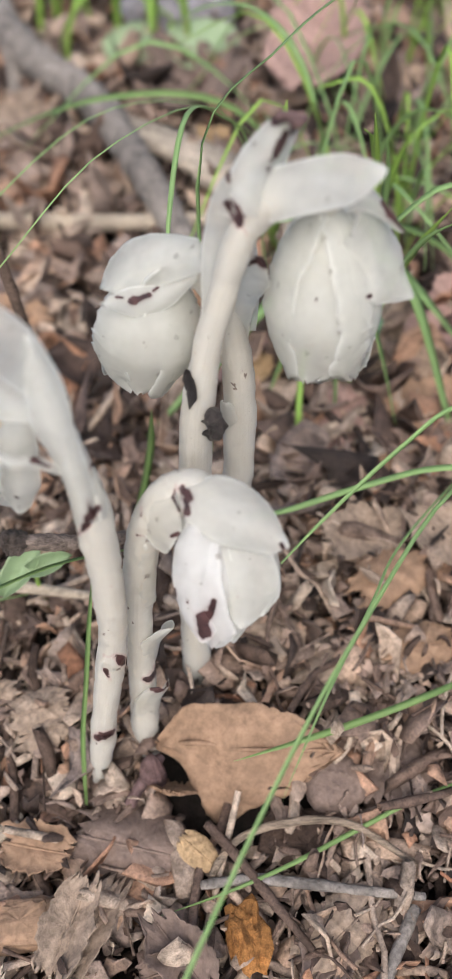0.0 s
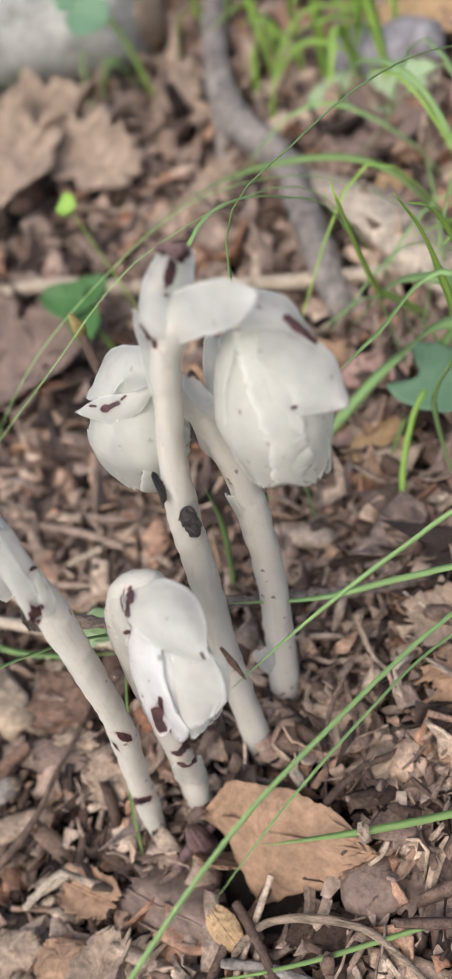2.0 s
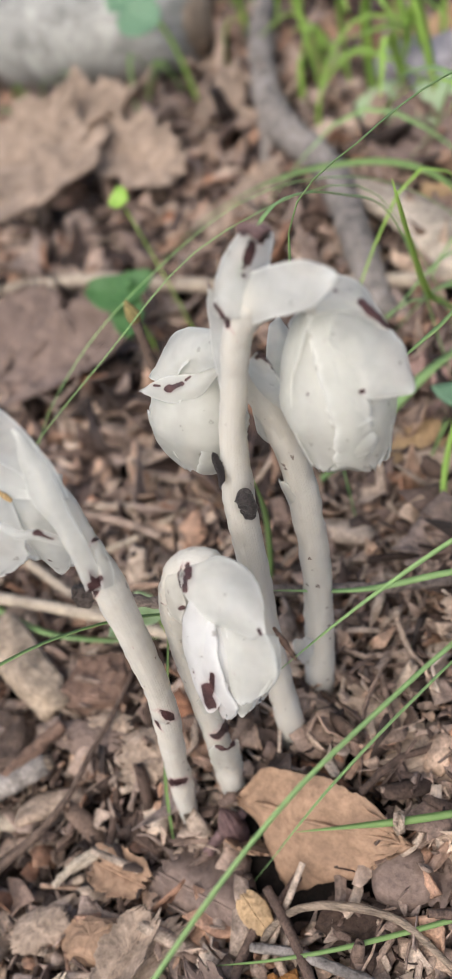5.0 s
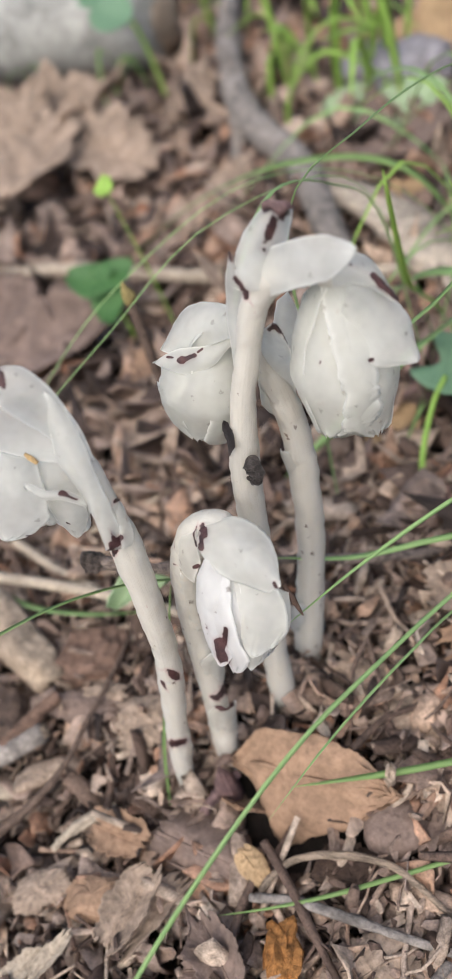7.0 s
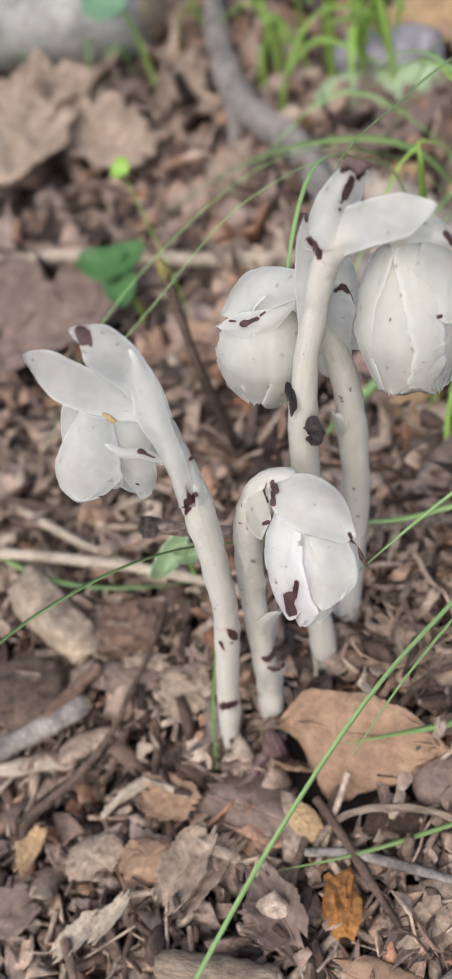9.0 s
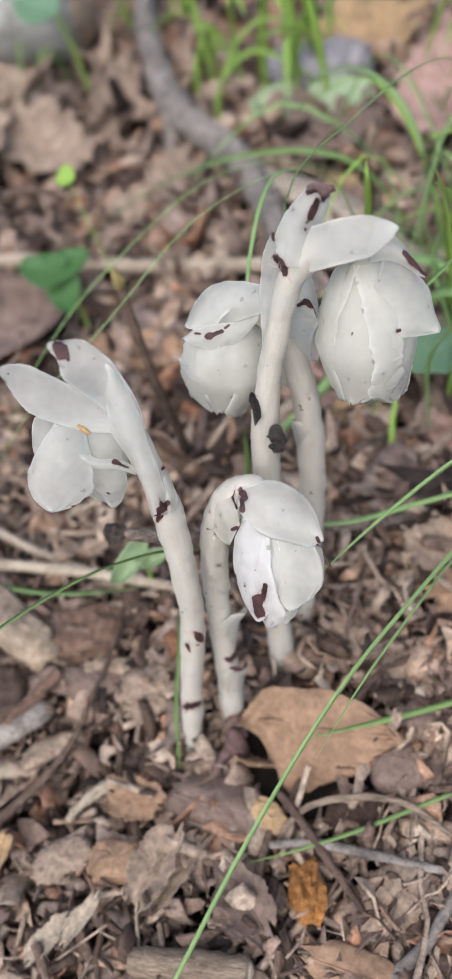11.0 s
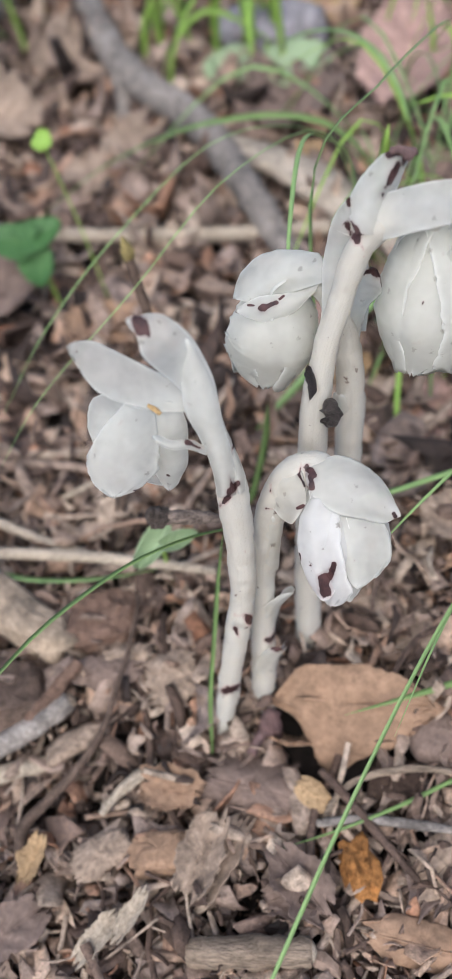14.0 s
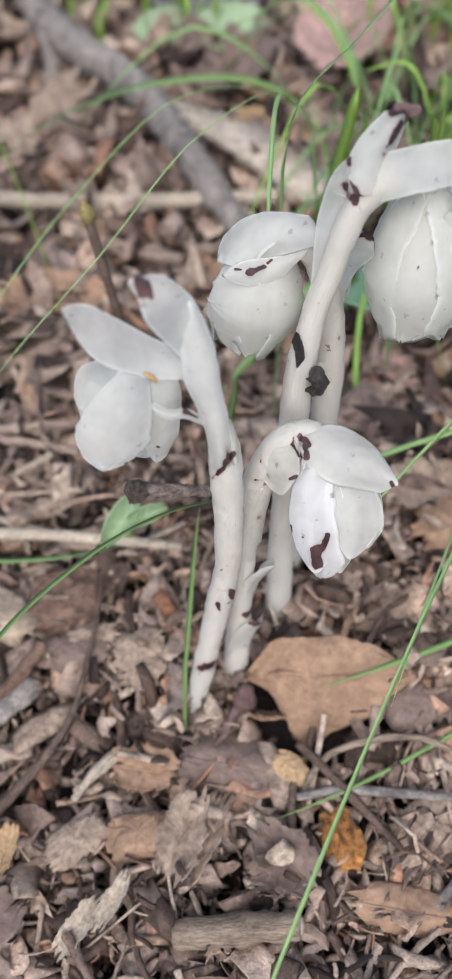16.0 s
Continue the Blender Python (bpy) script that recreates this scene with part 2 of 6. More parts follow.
def leaf_green(name, a, b, translucent=0.3, rough=0.45):
    m, n, l, p = shader(name)
    g = noise_node(n, l, 90.0, 3.0)
    s = noise_node(n, l, 900.0, 3.0, 0.6, "UV", (1.0, 0.004, 1.0))
    col = mix(n, l, g.outputs[0], a, b)
    col = mix(n, l, math_node(n, l, "MULTIPLY", s.outputs[0], 0.5), col, tuple(min(1.0, c * 1.5 + 0.03) for c in b))
    l.new(col, p.inputs["Base Color"])
    p.inputs["Roughness"].default_value = rough
    bump(n, l, p, s.outputs[0], 0.4, 0.0002)
    tr = n.new("ShaderNodeBsdfTranslucent")
    l.new(col, tr.inputs["Color"])
    mx = n.new("ShaderNodeMixShader")
    mx.inputs[0].default_value = translucent
    l.new(p.outputs[0], mx.inputs[1])
    l.new(tr.outputs[0], mx.inputs[2])
    l.new(mx.outputs[0], n["Material Output"].inputs["Surface"])
    return m


GRASS = leaf_green("grass_green", (0.22, 0.40, 0.13), (0.32, 0.48, 0.20))
GRASS_DEEP = leaf_green("grass_deep_green", (0.15, 0.27, 0.075), (0.23, 0.35, 0.12))
GRASS_LIME = leaf_green("grass_lime", (0.26, 0.46, 0.07), (0.36, 0.54, 0.12))
LEAF_DEEP = leaf_green("deep_green_leaf", (0.04, 0.12, 0.03), (0.07, 0.175, 0.05), 0.25)
LEAF_BLUE = leaf_green("bluish_green_leaf", (0.11, 0.22, 0.13), (0.16, 0.28, 0.17), 0.25)
FLOOR = SOIL.copy()
FLOOR.name = "soil_with_leaf_carpet"
fn, fl = FLOOR.node_tree.nodes, FLOOR.node_tree.links
where = fn.new("ShaderNodeTexCoord")
reach = fn.new("ShaderNodeVectorMath")
reach.operation = "LENGTH"
fl.new(where.outputs["Object"], reach.inputs[0])
cells = fn.new("ShaderNodeTexVoronoi")
cells.inputs["Scale"].default_value = 22.0
fl.new(where.outputs["Object"], cells.inputs["Vector"])
tone = ramp(fn, fl, cells.outputs["Color"], [(p, tuple(0.42 * v for v in c)) for p, c in LITTER])
carpet = ramp(fn, fl, math_node(fn, fl, "MULTIPLY", reach.outputs["Value"], 0.4), [(0.18, (0, 0, 0)), (0.44, (1, 1, 1))])
earth = fn["Principled BSDF"].inputs["Base Color"].links[0].from_socket
fl.new(mix(fn, fl, carpet.outputs[0], earth, tone.outputs[0]), fn["Principled BSDF"].inputs["Base Color"])
LEAF_PALE = leaf_green("pale_green_leaf", (0.30, 0.42, 0.24), (0.39, 0.50, 0.31), 0.3)


# ---- building helpers; places below are in millimetres ----
MM = 0.001


def rise(x, y):
    """Height of the woodland floor, in millimetres."""
    return 7.5 * math.tanh((x + 20) / 150) + 19.0 * math.tanh((y - 50) / 350) - dip(y)


def dip(y):
    """How far the floor falls away in front of the stems."""
    k = min(1.0, max(0.0, (67 - y) / 24))
    return 7.0 * k * k * (3 - 2 * k)


def settle(name, at):
    """Litter placed for a level floor sinks with the dip; the plants keep their place."""
    if name in ("ghost_pipe", "grass_blade", "plant_shoot", "seedling"):
        return at
    d = dip(at[1])
    return at[0] + d * (at[0] - 5) / 143, at[1] + d * (at[1] + 12) / 143, at[2] - d


def part(name, data, material, parent, label="", smooth=True):
    """Links a mesh (vertices, faces and, if it has them, uv and wilt) as one object under a thing or part."""
    me = data if isinstance(data, bpy.types.Mesh) else mesh_of(name, data, smooth)
    me.materials.clear()
    me.materials.append(material)
    ob = new(name, me)
    if parent:
        ob.parent = parent
    if label:
        ob["label"] = label
    return ob


def mesh_of(name, data, smooth=True):
    verts, faces = data[0], data[1]
    me = bpy.data.meshes.new(name)
    me.from_pydata([tuple(v) for v in np.asarray(verts, float) * MM], [], [tuple(f) for f in faces])
    if smooth:
        me.polygons.foreach_set("use_smooth", [True] * len(me.polygons))
    if len(data) > 2 and data[2] is not None:
        uv = me.uv_layers.new(name="uv")
        idx = np.zeros(len(me.loops), dtype=np.int32)
        me.loops.foreach_get("vertex_index", idx)
        uv.data.foreach_set("uv", np.asarray(data[2], float)[idx].ravel())
    if len(data) > 3 and data[3] is not None:
        at = me.attributes.new("wilt", "FLOAT", "POINT")
        at.data.foreach_set("value", np.asarray(data[3], float))
    if len(data) > 4:
        at = me.attributes.new("edge", "FLOAT", "POINT")
        at.data.foreach_set("value", np.asarray(data[4], float))
    me.update()
    return me


def thing(name, at, label, category, group=""):
    ob = new(name)
    ob.empty_display_size = 0.005
    ob.location = Vector(settle(name, at)) * MM
    return tagged(ob, label, category, group)


def single(name, data, material, label, category, group="", at=(0, 0, 0), smooth=True):
    """A thing of one mesh, whose vertices are given relative to at."""
    ob = part(name, data, material, None, "", smooth)
    ob.location = Vector(settle(name, at)) * MM
    return tagged(ob, label, category, group)


def curve(points, n):
    """A smooth line of n points through the given ones."""
    p = np.asarray(points, float)
    q = np.vstack([2 * p[0] - p[1], p, 2 * p[-1] - p[-2]])
    out = []
    for u in np.linspace(0, len(p) - 1, n):
        k = min(int(u), len(p) - 2)
        s = u - k
        a, b, c, d = q[k], q[k + 1], q[k + 2], q[k + 3]
        out.append(0.5 * (2 * b + (c - a) * s + (2 * a - 5 * b + 4 * c - d) * s * s + (3 * b - a - 3 * c + d) * s ** 3))
    return np.array(out)


def unit(v):
    v = np.asarray(v, float)
    return v / (np.linalg.norm(v) + 1e-12)


def wave(p, scale, seed=0.0):
    return noise.noise(Vector((p[0] * scale + seed * 7.31, p[1] * scale - seed * 3.17, p[2] * scale + seed)))


SIGHT = np.array([-0.1, 0.66, -0.745])


def withered(points, marks):
    """How withered each point is: marks are streaks from a to b of a given half-width."""
    w = np.zeros(len(points))
    for a, b, r in marks:
        a, b = np.array(a, float), np.array(b, float)
        d = b - a
        s = np.clip(((points - a) @ d) / (d @ d + 1e-9), 0, 1)
        gap = points - a - s[:, None] * d
        gap = gap - 0.85 * (gap @ SIGHT)[:, None] * SIGHT
        far = np.linalg.norm(gap, axis=1)
        w = np.maximum(w, np.clip(1.0 - 0.62 * far / r, 0, 1))
    return w


def tube(points, radii, n=24, sides=12, rough=0.0, seed=0, marks=(), flat=1.0, taper_end=True):
    p = curve(points, n)
    r = np.interp(np.linspace(0, 1, n), np.linspace(0, 1, len(radii)), radii)
    t = np.gradient(p, axis=0)
    up = np.array([0.13, 0.21, 1.0]) if abs(unit(t[0])[2]) < 0.8 else np.array([0.2, 1.0, 0.1])
    verts, uv = [], []
    side = unit(np.cross(t[0], up))
    for k in range(n):
        tk = unit(t[k])
        side = unit(side - tk * (side @ tk))
        nrm = np.cross(tk, side)
        for a in range(sides):
            ang = 2 * math.pi * a / sides
            d = math.cos(ang) * side + flat * math.sin(ang) * nrm
            q = p[k] + d * r[k]
            q = q + d * (rough * r[k] * (wave(q, 0.35, seed) + 0.5 * wave(q, 1.0, seed + 3)))
            verts.append(q)
            uv.append((a / sides, k / n))
    faces = [(k * sides + a, k * sides + (a + 1) % sides, (k + 1) * sides + (a + 1) % sides, (k + 1) * sides + a) for k in range(n - 1) for a in range(sides)]
    for k, f in ((0, -0.35), (n - 1, 0.35)):
        verts.append(p[k] + unit(t[k]) * r[k] * f)
        uv.append((0.5, k / n))
        c = len(verts) - 1
        for a in range(sides):
            e = (k * sides + a, k * sides + (a + 1) % sides, c)
            faces.append(e[::-1] if k == 0 else e)
    verts = np.array(verts)
    return verts, faces, np.array(uv), withered(verts, marks)


def blade(points, width, n=28, fold=0.22, thick=0.18, turn=0.0, tip=0.3):
    """A grass blade: keeled, tapering to a point."""
    p = curve(points, n)
    t = np.gradient(p, axis=0)
    verts, uv = [], []
    for k in range(n):
        v = k / (n - 1)
        w = width * min(1.0, 0.55 + 1.8 * v) * (1 - max(0.0, (v - (1 - tip)) / tip) ** 1.6 * 0.96) / 2
        tk = unit(t[k])
        side = unit(np.cross(tk, (0, 0, 1)) if abs(tk[2]) < 0.95 else np.cross(tk, (0, 1, 0)))
        nrm = np.cross(side, tk)
        a = turn + 0.7 * wave((v * 3, points[0][0], points[0][1]), 0.9)
        side, nrm = math.cos(a) * side + math.sin(a) * nrm, math.cos(a) * nrm - math.sin(a) * side
        for s, h in ((-1, 0.0), (0, -fold * w), (1, 0.0), (0, -fold * w - thick)):
            verts.append(p[k] + side * w * s + nrm * h)
            uv.append((0.5 + s * 0.5, v))
    faces = [(k * 4 + a, k * 4 + (a + 1) % 4, k * 4 + 4 + (a + 1) % 4, k * 4 + 4 + a) for k in range(n - 1) for a in range(4)]
    faces += [(3, 2, 1, 0), tuple(4 * (n - 1) + a for a in range(4))]
    return np.array(verts), faces, np.array(uv), None


def petal(points, out, width, cup, base=0.4, peak=0.55, blunt=2.2, ragged=0.05, thick=0.34, n=40, m=21, seed=0, marks=(), rim=0.0, ripple=0.25):
    """A cupped petal, sepal or scale with thickness. out: the way its outer face looks; cup: degrees of arc across it."""
    v = np.sin(np.linspace(0, 1, n) * math.pi / 2) ** 1.15
    line = curve(points, 120)
    p = np.array([np.interp(v, np.linspace(0, 1, 120), line[:, c]) for c in range(3)]).T
    t = np.gradient(p, axis=0)
    arc = radians(cup)
    outer, inner, uv, wil, rims = [], [], [], [], []
    for k in range(n):
        f = base + (1 - base) * math.sin(min(1.0, v[k] / peak) * math.pi / 2) if v[k] < peak else max(0.05, 1 - ((v[k] - peak) / (1 - peak)) ** blunt) ** 0.5
        tk = unit(t[k])
        nk = unit(np.asarray(out, float) - tk * (np.asarray(out, float) @ tk))
        side = np.cross(tk, nk)
        for j in range(m):
            s = 2 * j / (m - 1) - 1
            wob = 1 + ragged * (wave((v[k] * 9, (s > 0) * 5.0, seed), 1.0) + 0.7 * wave((v[k] * 31, (s > 0) * 5.0, seed + 2), 1.0) + 0.35 * wave((v[k] * 80, (s > 0) * 5.0, seed + 4), 1.0))
            w = width * f * wob / 2
            r = 2 * w / arc if arc > 0.05 else 1e3
            a = s * arc / 2
            lift = ripple * (wave((s * 2.2, v[k] * 3.0, seed), 1.0) + 0.35 * math.cos(s * 9.0) * v[k]) + 0.25 * abs(s) ** 3 * wave((v[k] * 6, s, seed + 9), 1.0)
            q = p[k] + side * r * math.sin(a) - nk * (r - r * math.cos(a)) + nk * lift
            if v[k] > 0.75:
                q = q + tk * (min(ragged, 0.08) * width * 1.3 * (v[k] - 0.75) / 0.25 * (wave((s * 4.0, seed, 1.0), 1.0) + 0.7 * wave((s * 13.0, seed, 4.0), 1.0)))
            edge = thick * (1 - 0.9 * max(abs(s) ** 3, v[k] ** 4))
            nn = math.cos(a) * nk + math.sin(a) * side
            outer.append(q)
            inner.append(q - nn * edge)
            uv.append((s * width / 2, v[k] * 20))
            rims.append(max(abs(s) ** 14, v[k] ** 22 if k > n // 2 else 0.0))
            wil.append(rim * max(0.0, (v[k] - 0.84) / 0.16) * (0.75 + 0.5 * wave((s * 3.0, v[k] * 8, seed), 1.0)))
    g = n * m
    faces = []
    for k in range(n - 1):
        for j in range(m - 1):
            a, b, c, d = k * m + j, k * m + j + 1, (k + 1) * m + j + 1, (k + 1) * m + j
            faces += [(a, b, c, d), (g + d, g + c, g + b, g + a)]
    ring = [j for j in range(m)] + [k * m + m - 1 for k in range(1, n)] + [(n - 1) * m + j for j in range(m - 2, -1, -1)] + [k * m for k in range(n - 2, 0, -1)]
    for a, b in zip(ring, ring[1:] + ring[:1]):
        faces.append((b, a, g + a, g + b))
    verts = np.array(outer + inner)
    return verts, faces, np.array(uv + uv), np.maximum(np.array(wil + wil), withered(verts, marks)), np.array(rims + rims)


def shift(data, by):
    return (np.asarray(data[0]) - np.asarray(by, float), *data[1:])


# ---- the woodland floor ----
def floor_sheet():
    fine = list(np.arange(-260, 241, 4.0))
    far = [260, 300, 380, 520, 800, 1500, 4000, 12000, 40000]
    xs = [-f for f in far[::-1]] + fine + far[1:]
    ys = [-f for f in far[::-1]] + list(np.arange(-240, 641, 4.0)) + [700, 800, 1000, 1500, 4000, 12000, 40000]
    verts = []
    for y in ys:
        for x in xs:
            bumpy = 2.2 * wave((x, y, 0), 0.035) + 1.0 * wave((x, y, 5), 0.12)
            verts.append((x, y, rise(x, y) - 4.5 + bumpy))
    w = len(xs)
    faces = [(j * w + i, j * w + i + 1, (j + 1) * w + i + 1, (j + 1) * w + i) for j in range(len(ys) - 1) for i in range(w - 1)]
    return verts, faces


ground = part("ground", floor_sheet(), FLOOR, None)
tagged(ground, "dark crumbly woodland soil under leaf litter", "ground", kind="structure")


# ---- loose litter pieces ----
def flake(rng, spokes=8):
    """A torn, curled scrap of leaf or bark, about 2 across before scaling."""
    long = rng.uniform(1.0, 2.6)
    ang = np.sort(rng.uniform(0, 2 * math.pi / spokes * 0.8, spokes) + np.arange(spokes) * 2 * math.pi / spokes)
    rad = rng.uniform(0.42, 1.2, spokes)
    ox, oy = np.cos(ang) * rad * long ** 0.5, np.sin(ang) * rad / long ** 0.5
    c1, c2, c3 = rng.normal(0, 0.5), rng.normal(0, 0.4), rng.normal(0, 0.35)
    xy = np.vstack([[0, 0], np.c_[ox, oy] * 0.55, np.c_[ox, oy]])
    z = c1 * xy[:, 0] ** 2 + c2 * xy[:, 0] * xy[:, 1] + c3 * xy[:, 1] ** 2 * 2 + rng.normal(0, 0.09, len(xy))
    top = np.c_[xy, z]
    low = top[[0, *range(1 + spokes, 1 + 2 * spokes)]] - (0, 0, rng.uniform(0.05, 0.16))
    verts = np.vstack([top, low])
    o, i, b = 1 + spokes, 1, 1 + 2 * spokes
    faces = []
    for k in range(spokes):
        q = (k + 1) % spokes
        faces += [(0, i + k, i + q), (i + k, o + k, o + q), (i + k, o + q, i + q), (o + k, b + 1 + k, b + 1 + q), (o + k, b + 1 + q, o + q), (b, b + 1 + q, b + 1 + k)]
    return verts, np.array(faces)


def splinter(rng, sides=6, rings=4):
    """A broken splinter of wood or bark with ragged ends, lying along x."""
    verts = []
    w, h = rng.uniform(0.22, 0.45), rng.uniform(0.1, 0.3)
    bend = rng.normal(0, 0.18)
    for k in range(rings):
        u = -1 + 2 * k / (rings - 1)
        for a in range(sides):
            an = 2 * math.pi * a / sides
            end = rng.normal(0, 0.13) if k in (0, rings - 1) else 0
            s = (0.75 if k in (0, rings - 1) else 1.0) * rng.uniform(0.82, 1.15)
            verts.append((u + end, w * s * math.cos(an) + bend * u * u, h * s * math.sin(an) + 0.1 * bend * u))
    faces = []
    for k in range(rings - 1):
        for a in range(sides):
            q = (a + 1) % sides
            faces += [(k * sides + a, k * sides + q, (k + 1) * sides + q), (k * sides + a, (k + 1) * sides + q, (k + 1) * sides + a)]
    for a in range(1, sides - 1):
        faces += [(0, a + 1, a), ((rings - 1) * sides, (rings - 1) * sides + a, (rings - 1) * sides + a + 1)]
    return np.array(verts), np.array(faces)


def stalk(rng, sides=5, rings=6):
    verts = []
    b1, b2 = rng.normal(0, 0.12), rng.normal(0, 0.05)
    for k in range(rings):
        u = -1 + 2 * k / (rings - 1)
        r = 0.05 * rng.uniform(0.8, 1.3)
        for a in range(sides):
            an = 2 * math.pi * a / sides
            verts.append((u, r * math.cos(an) + b1 * u * u + b2 * math.sin(5 * u), r * math.sin(an) + 0.4 * b1 * u))
    faces = []
    for k in range(rings - 1):
        for a in range(sides):
            q = (a + 1) % sides
            faces += [(k * sides + a, k * sides + q, (k + 1) * sides + q), (k * sides + a, (k + 1) * sides + q, (k + 1) * sides + a)]
    return np.array(verts), np.array(faces)


def turned(rng, v, size, tilt):
    yaw = rng.uniform(0, 2 * math.pi)
    rx, ry = rng.normal(0, tilt), rng.normal(0, tilt)
    m = np.array(Euler((rx, ry, yaw)).to_matrix())
    return (v * size) @ m.T


def scatter(name, makers, count, where, sizes, tilt, lift, material, label, category, seed):
    """Uncountable litter joined into one mesh."""
    rng = np.random.default_rng(seed)
    protos = [mk(rng) for mk in makers for _ in range(14)]
    vs, fs, at = [], [], 0
    for _ in range(count):
        v, f = protos[rng.integers(len(protos))]
        x, y, size = where(rng, sizes)
        q = turned(rng, v, size, tilt)
        z = rise(x, y) + rng.uniform(*lift)
        vs.append(q + (x, y, z))
        fs.append(f + at)
        at += len(v)
    v, f = np.vstack(vs), np.vstack(fs)
    me = bpy.data.meshes.new(name)
    me.vertices.add(len(v))
    me.vertices.foreach_set("co", (v * MM).astype(np.float32).ravel())
    me.loops.add(f.size)
    me.loops.foreach_set("vertex_index", f.astype(np.int32).ravel())
    me.polygons.add(len(f))
    me.polygons.foreach_set("loop_start", np.arange(0, f.size, 3, dtype=np.int32))
    me.polygons.foreach_set("loop_total", np.full(len(f), 3, dtype=np.int32))
    me.update(calc_edges=True)
    me.validate()
    me.materials.append(material)
    return tagged(new(name, me), label, category, kind="stuff")


def near_patch(rng, sizes):
    x, y = rng.uniform(-105, 60), rng.uniform(-25, 135)
    if ((x + 2.4) / 15) ** 2 + ((y - 58) / 11) ** 2 < 1:
        y += 46
    return x, y, sizes[0] * math.exp(min(rng.normal(0, sizes[1]), 1.05))


def far_patch(rng, sizes):
    y = 110 + 480 * rng.uniform(0, 1) ** 1.1
    x = rng.uniform(-140 - 0.6 * y, 80 + 0.4 * y)
    return x, y, sizes[0] * math.exp(min(rng.normal(0, sizes[1]), 0.5)) * (1 + y / 500)


def rim_patch(rng, sizes):
    while True:
        a, r = rng.uniform(0, 2 * math.pi), 1700 * rng.uniform(0, 1) ** 0.65
        x, y = -20 + r * math.cos(a), 60 + r * math.sin(a)
        if not (-110 < x < 65 and -30 < y < 140) and not (90 < y < 600 and -140 - 0.6 * y < x < 80 + 0.4 * y):
            return x, y, sizes[0] * math.exp(rng.normal(0, sizes[1])) * (1 + r / 450)


scatter("leaf_litter", [flake], 6000, near_patch, (1.95, 0.60), 0.75, (-5.0, 4.8), FLAKE, "brown torn scraps of dead leaves covering the soil", "leaf litter", 11)
scatter("bark_litter", [splinter], 3200, near_patch, (2.3, 0.60), 0.55, (-5.0, 5.0), WOODY, "brown splinters of bark and rotten wood on the soil", "bark litter", 12)
scatter("soil_crumbs", [splinter, flake], 3600, near_patch, (0.8, 0.4), 0.9, (-5.0, 1.0), CRUMB, "dark crumbs of soil and humus between the litter", "soil crumbs", 13)
scatter("thin_stalks", [stalk], 900, near_patch, (5.5, 0.55), 0.28, (0.0, 5.8), WOODY, "thin dry brown stalks and rootlets in the litter", "stalks", 14)
scatter("distant_leaf_litter", [flake], 9500, far_patch, (3.3, 0.5), 0.55, (-4.0, 5.0), FLAKE, "brown dead leaf scraps further off on the floor", "leaf litter", 15)
scatter("distant_bark_litter", [splinter, stalk], 3600, far_patch, (4.4, 0.5), 0.35, (-3.0, 5.0), WOODY, "brown bark bits and sticks further off on the floor", "bark litter", 16)
scatter("surrounding_litter", [flake, flake, splinter], 9000, rim_patch, (7.0, 0.4), 0.35, (-2.0, 5.0), FLAKE, "brown leaf litter spread around the clearing", "leaf litter", 17)


# ---- the ghost plants ----
def bell(parent, base, top, foot, radius, lip, phase, seed, material, marks, wide=1.40, spread=0.05, label="", reach=(0.86, 1.0, 0.86, 1.0, 0.86), turns=None, broad=(1.0,) * 5):
    """A nodding five-petalled flower, from its receptacle at top to its mouth at foot. Petals are children of the receptacle."""
    top, foot = np.array(top, float), np.array(foot, float)
    a = unit(foot - top)
    length = np.linalg.norm(foot - top)
    e1 = unit(np.cross(a, (0.1, 1.0, 0.2)))
    e2 = np.cross(a, e1)
    core = tube([top + a * length * 0.06, top + a * length * 0.14, top + a * length * 0.30, top + a * length * 0.55, top + a * length * 0.78, top + a * length * 0.86],
                [1.2, radius * 0.28, radius * 0.42, radius * 0.52, radius * 0.50 * (0.45 + 0.55 * lip), radius * 0.3], 24, 20, 0.04, seed)
    flower = part("flower", shift(core, base), CREAM, parent, label)
    rng = np.random.default_rng(seed)
    for k in range(5):
        phi = (turns[k] if turns else phase + 2 * math.pi * k / 5) + rng.normal(0, 0.08)
        d = math.cos(phi) * e1 + math.sin(phi) * e2
        lk = length * (1 + rng.normal(0, spread) - (0.0 if k % 2 else 0.05))
        rk = radius * reach[k]
        lk_lip = lip * (1 + rng.normal(0, 0.20))
        spine = [top + d * radius * 0.12, top + a * lk * 0.10 + d * rk * 0.42, top + a * lk * 0.30 + d * rk * 0.76, top + a * lk * 0.60 + d * rk * 1.0,
                 top + a * lk * 0.84 + d * rk * (0.55 * lk_lip + 0.45), top + a * lk + d * rk * lk_lip]
        data = petal(spine, d, radius * 2 * math.pi / 5 * wide * broad[k], 101 * broad[k], base=0.46, peak=0.62, blunt=3.6, ragged=0.09, thick=0.28, n=60, m=37, seed=seed + k, marks=marks, rim=0.3, ripple=0.2)
        part("petal", shift(data, base), material, flower)
    return flower


def scale_leaf(parent, origin, points, out, width, cup, name="bract", material=None, label="", **kw):
    return part(name, shift(petal(points, out, width, cup, **kw), origin), material or PETAL, parent, label)


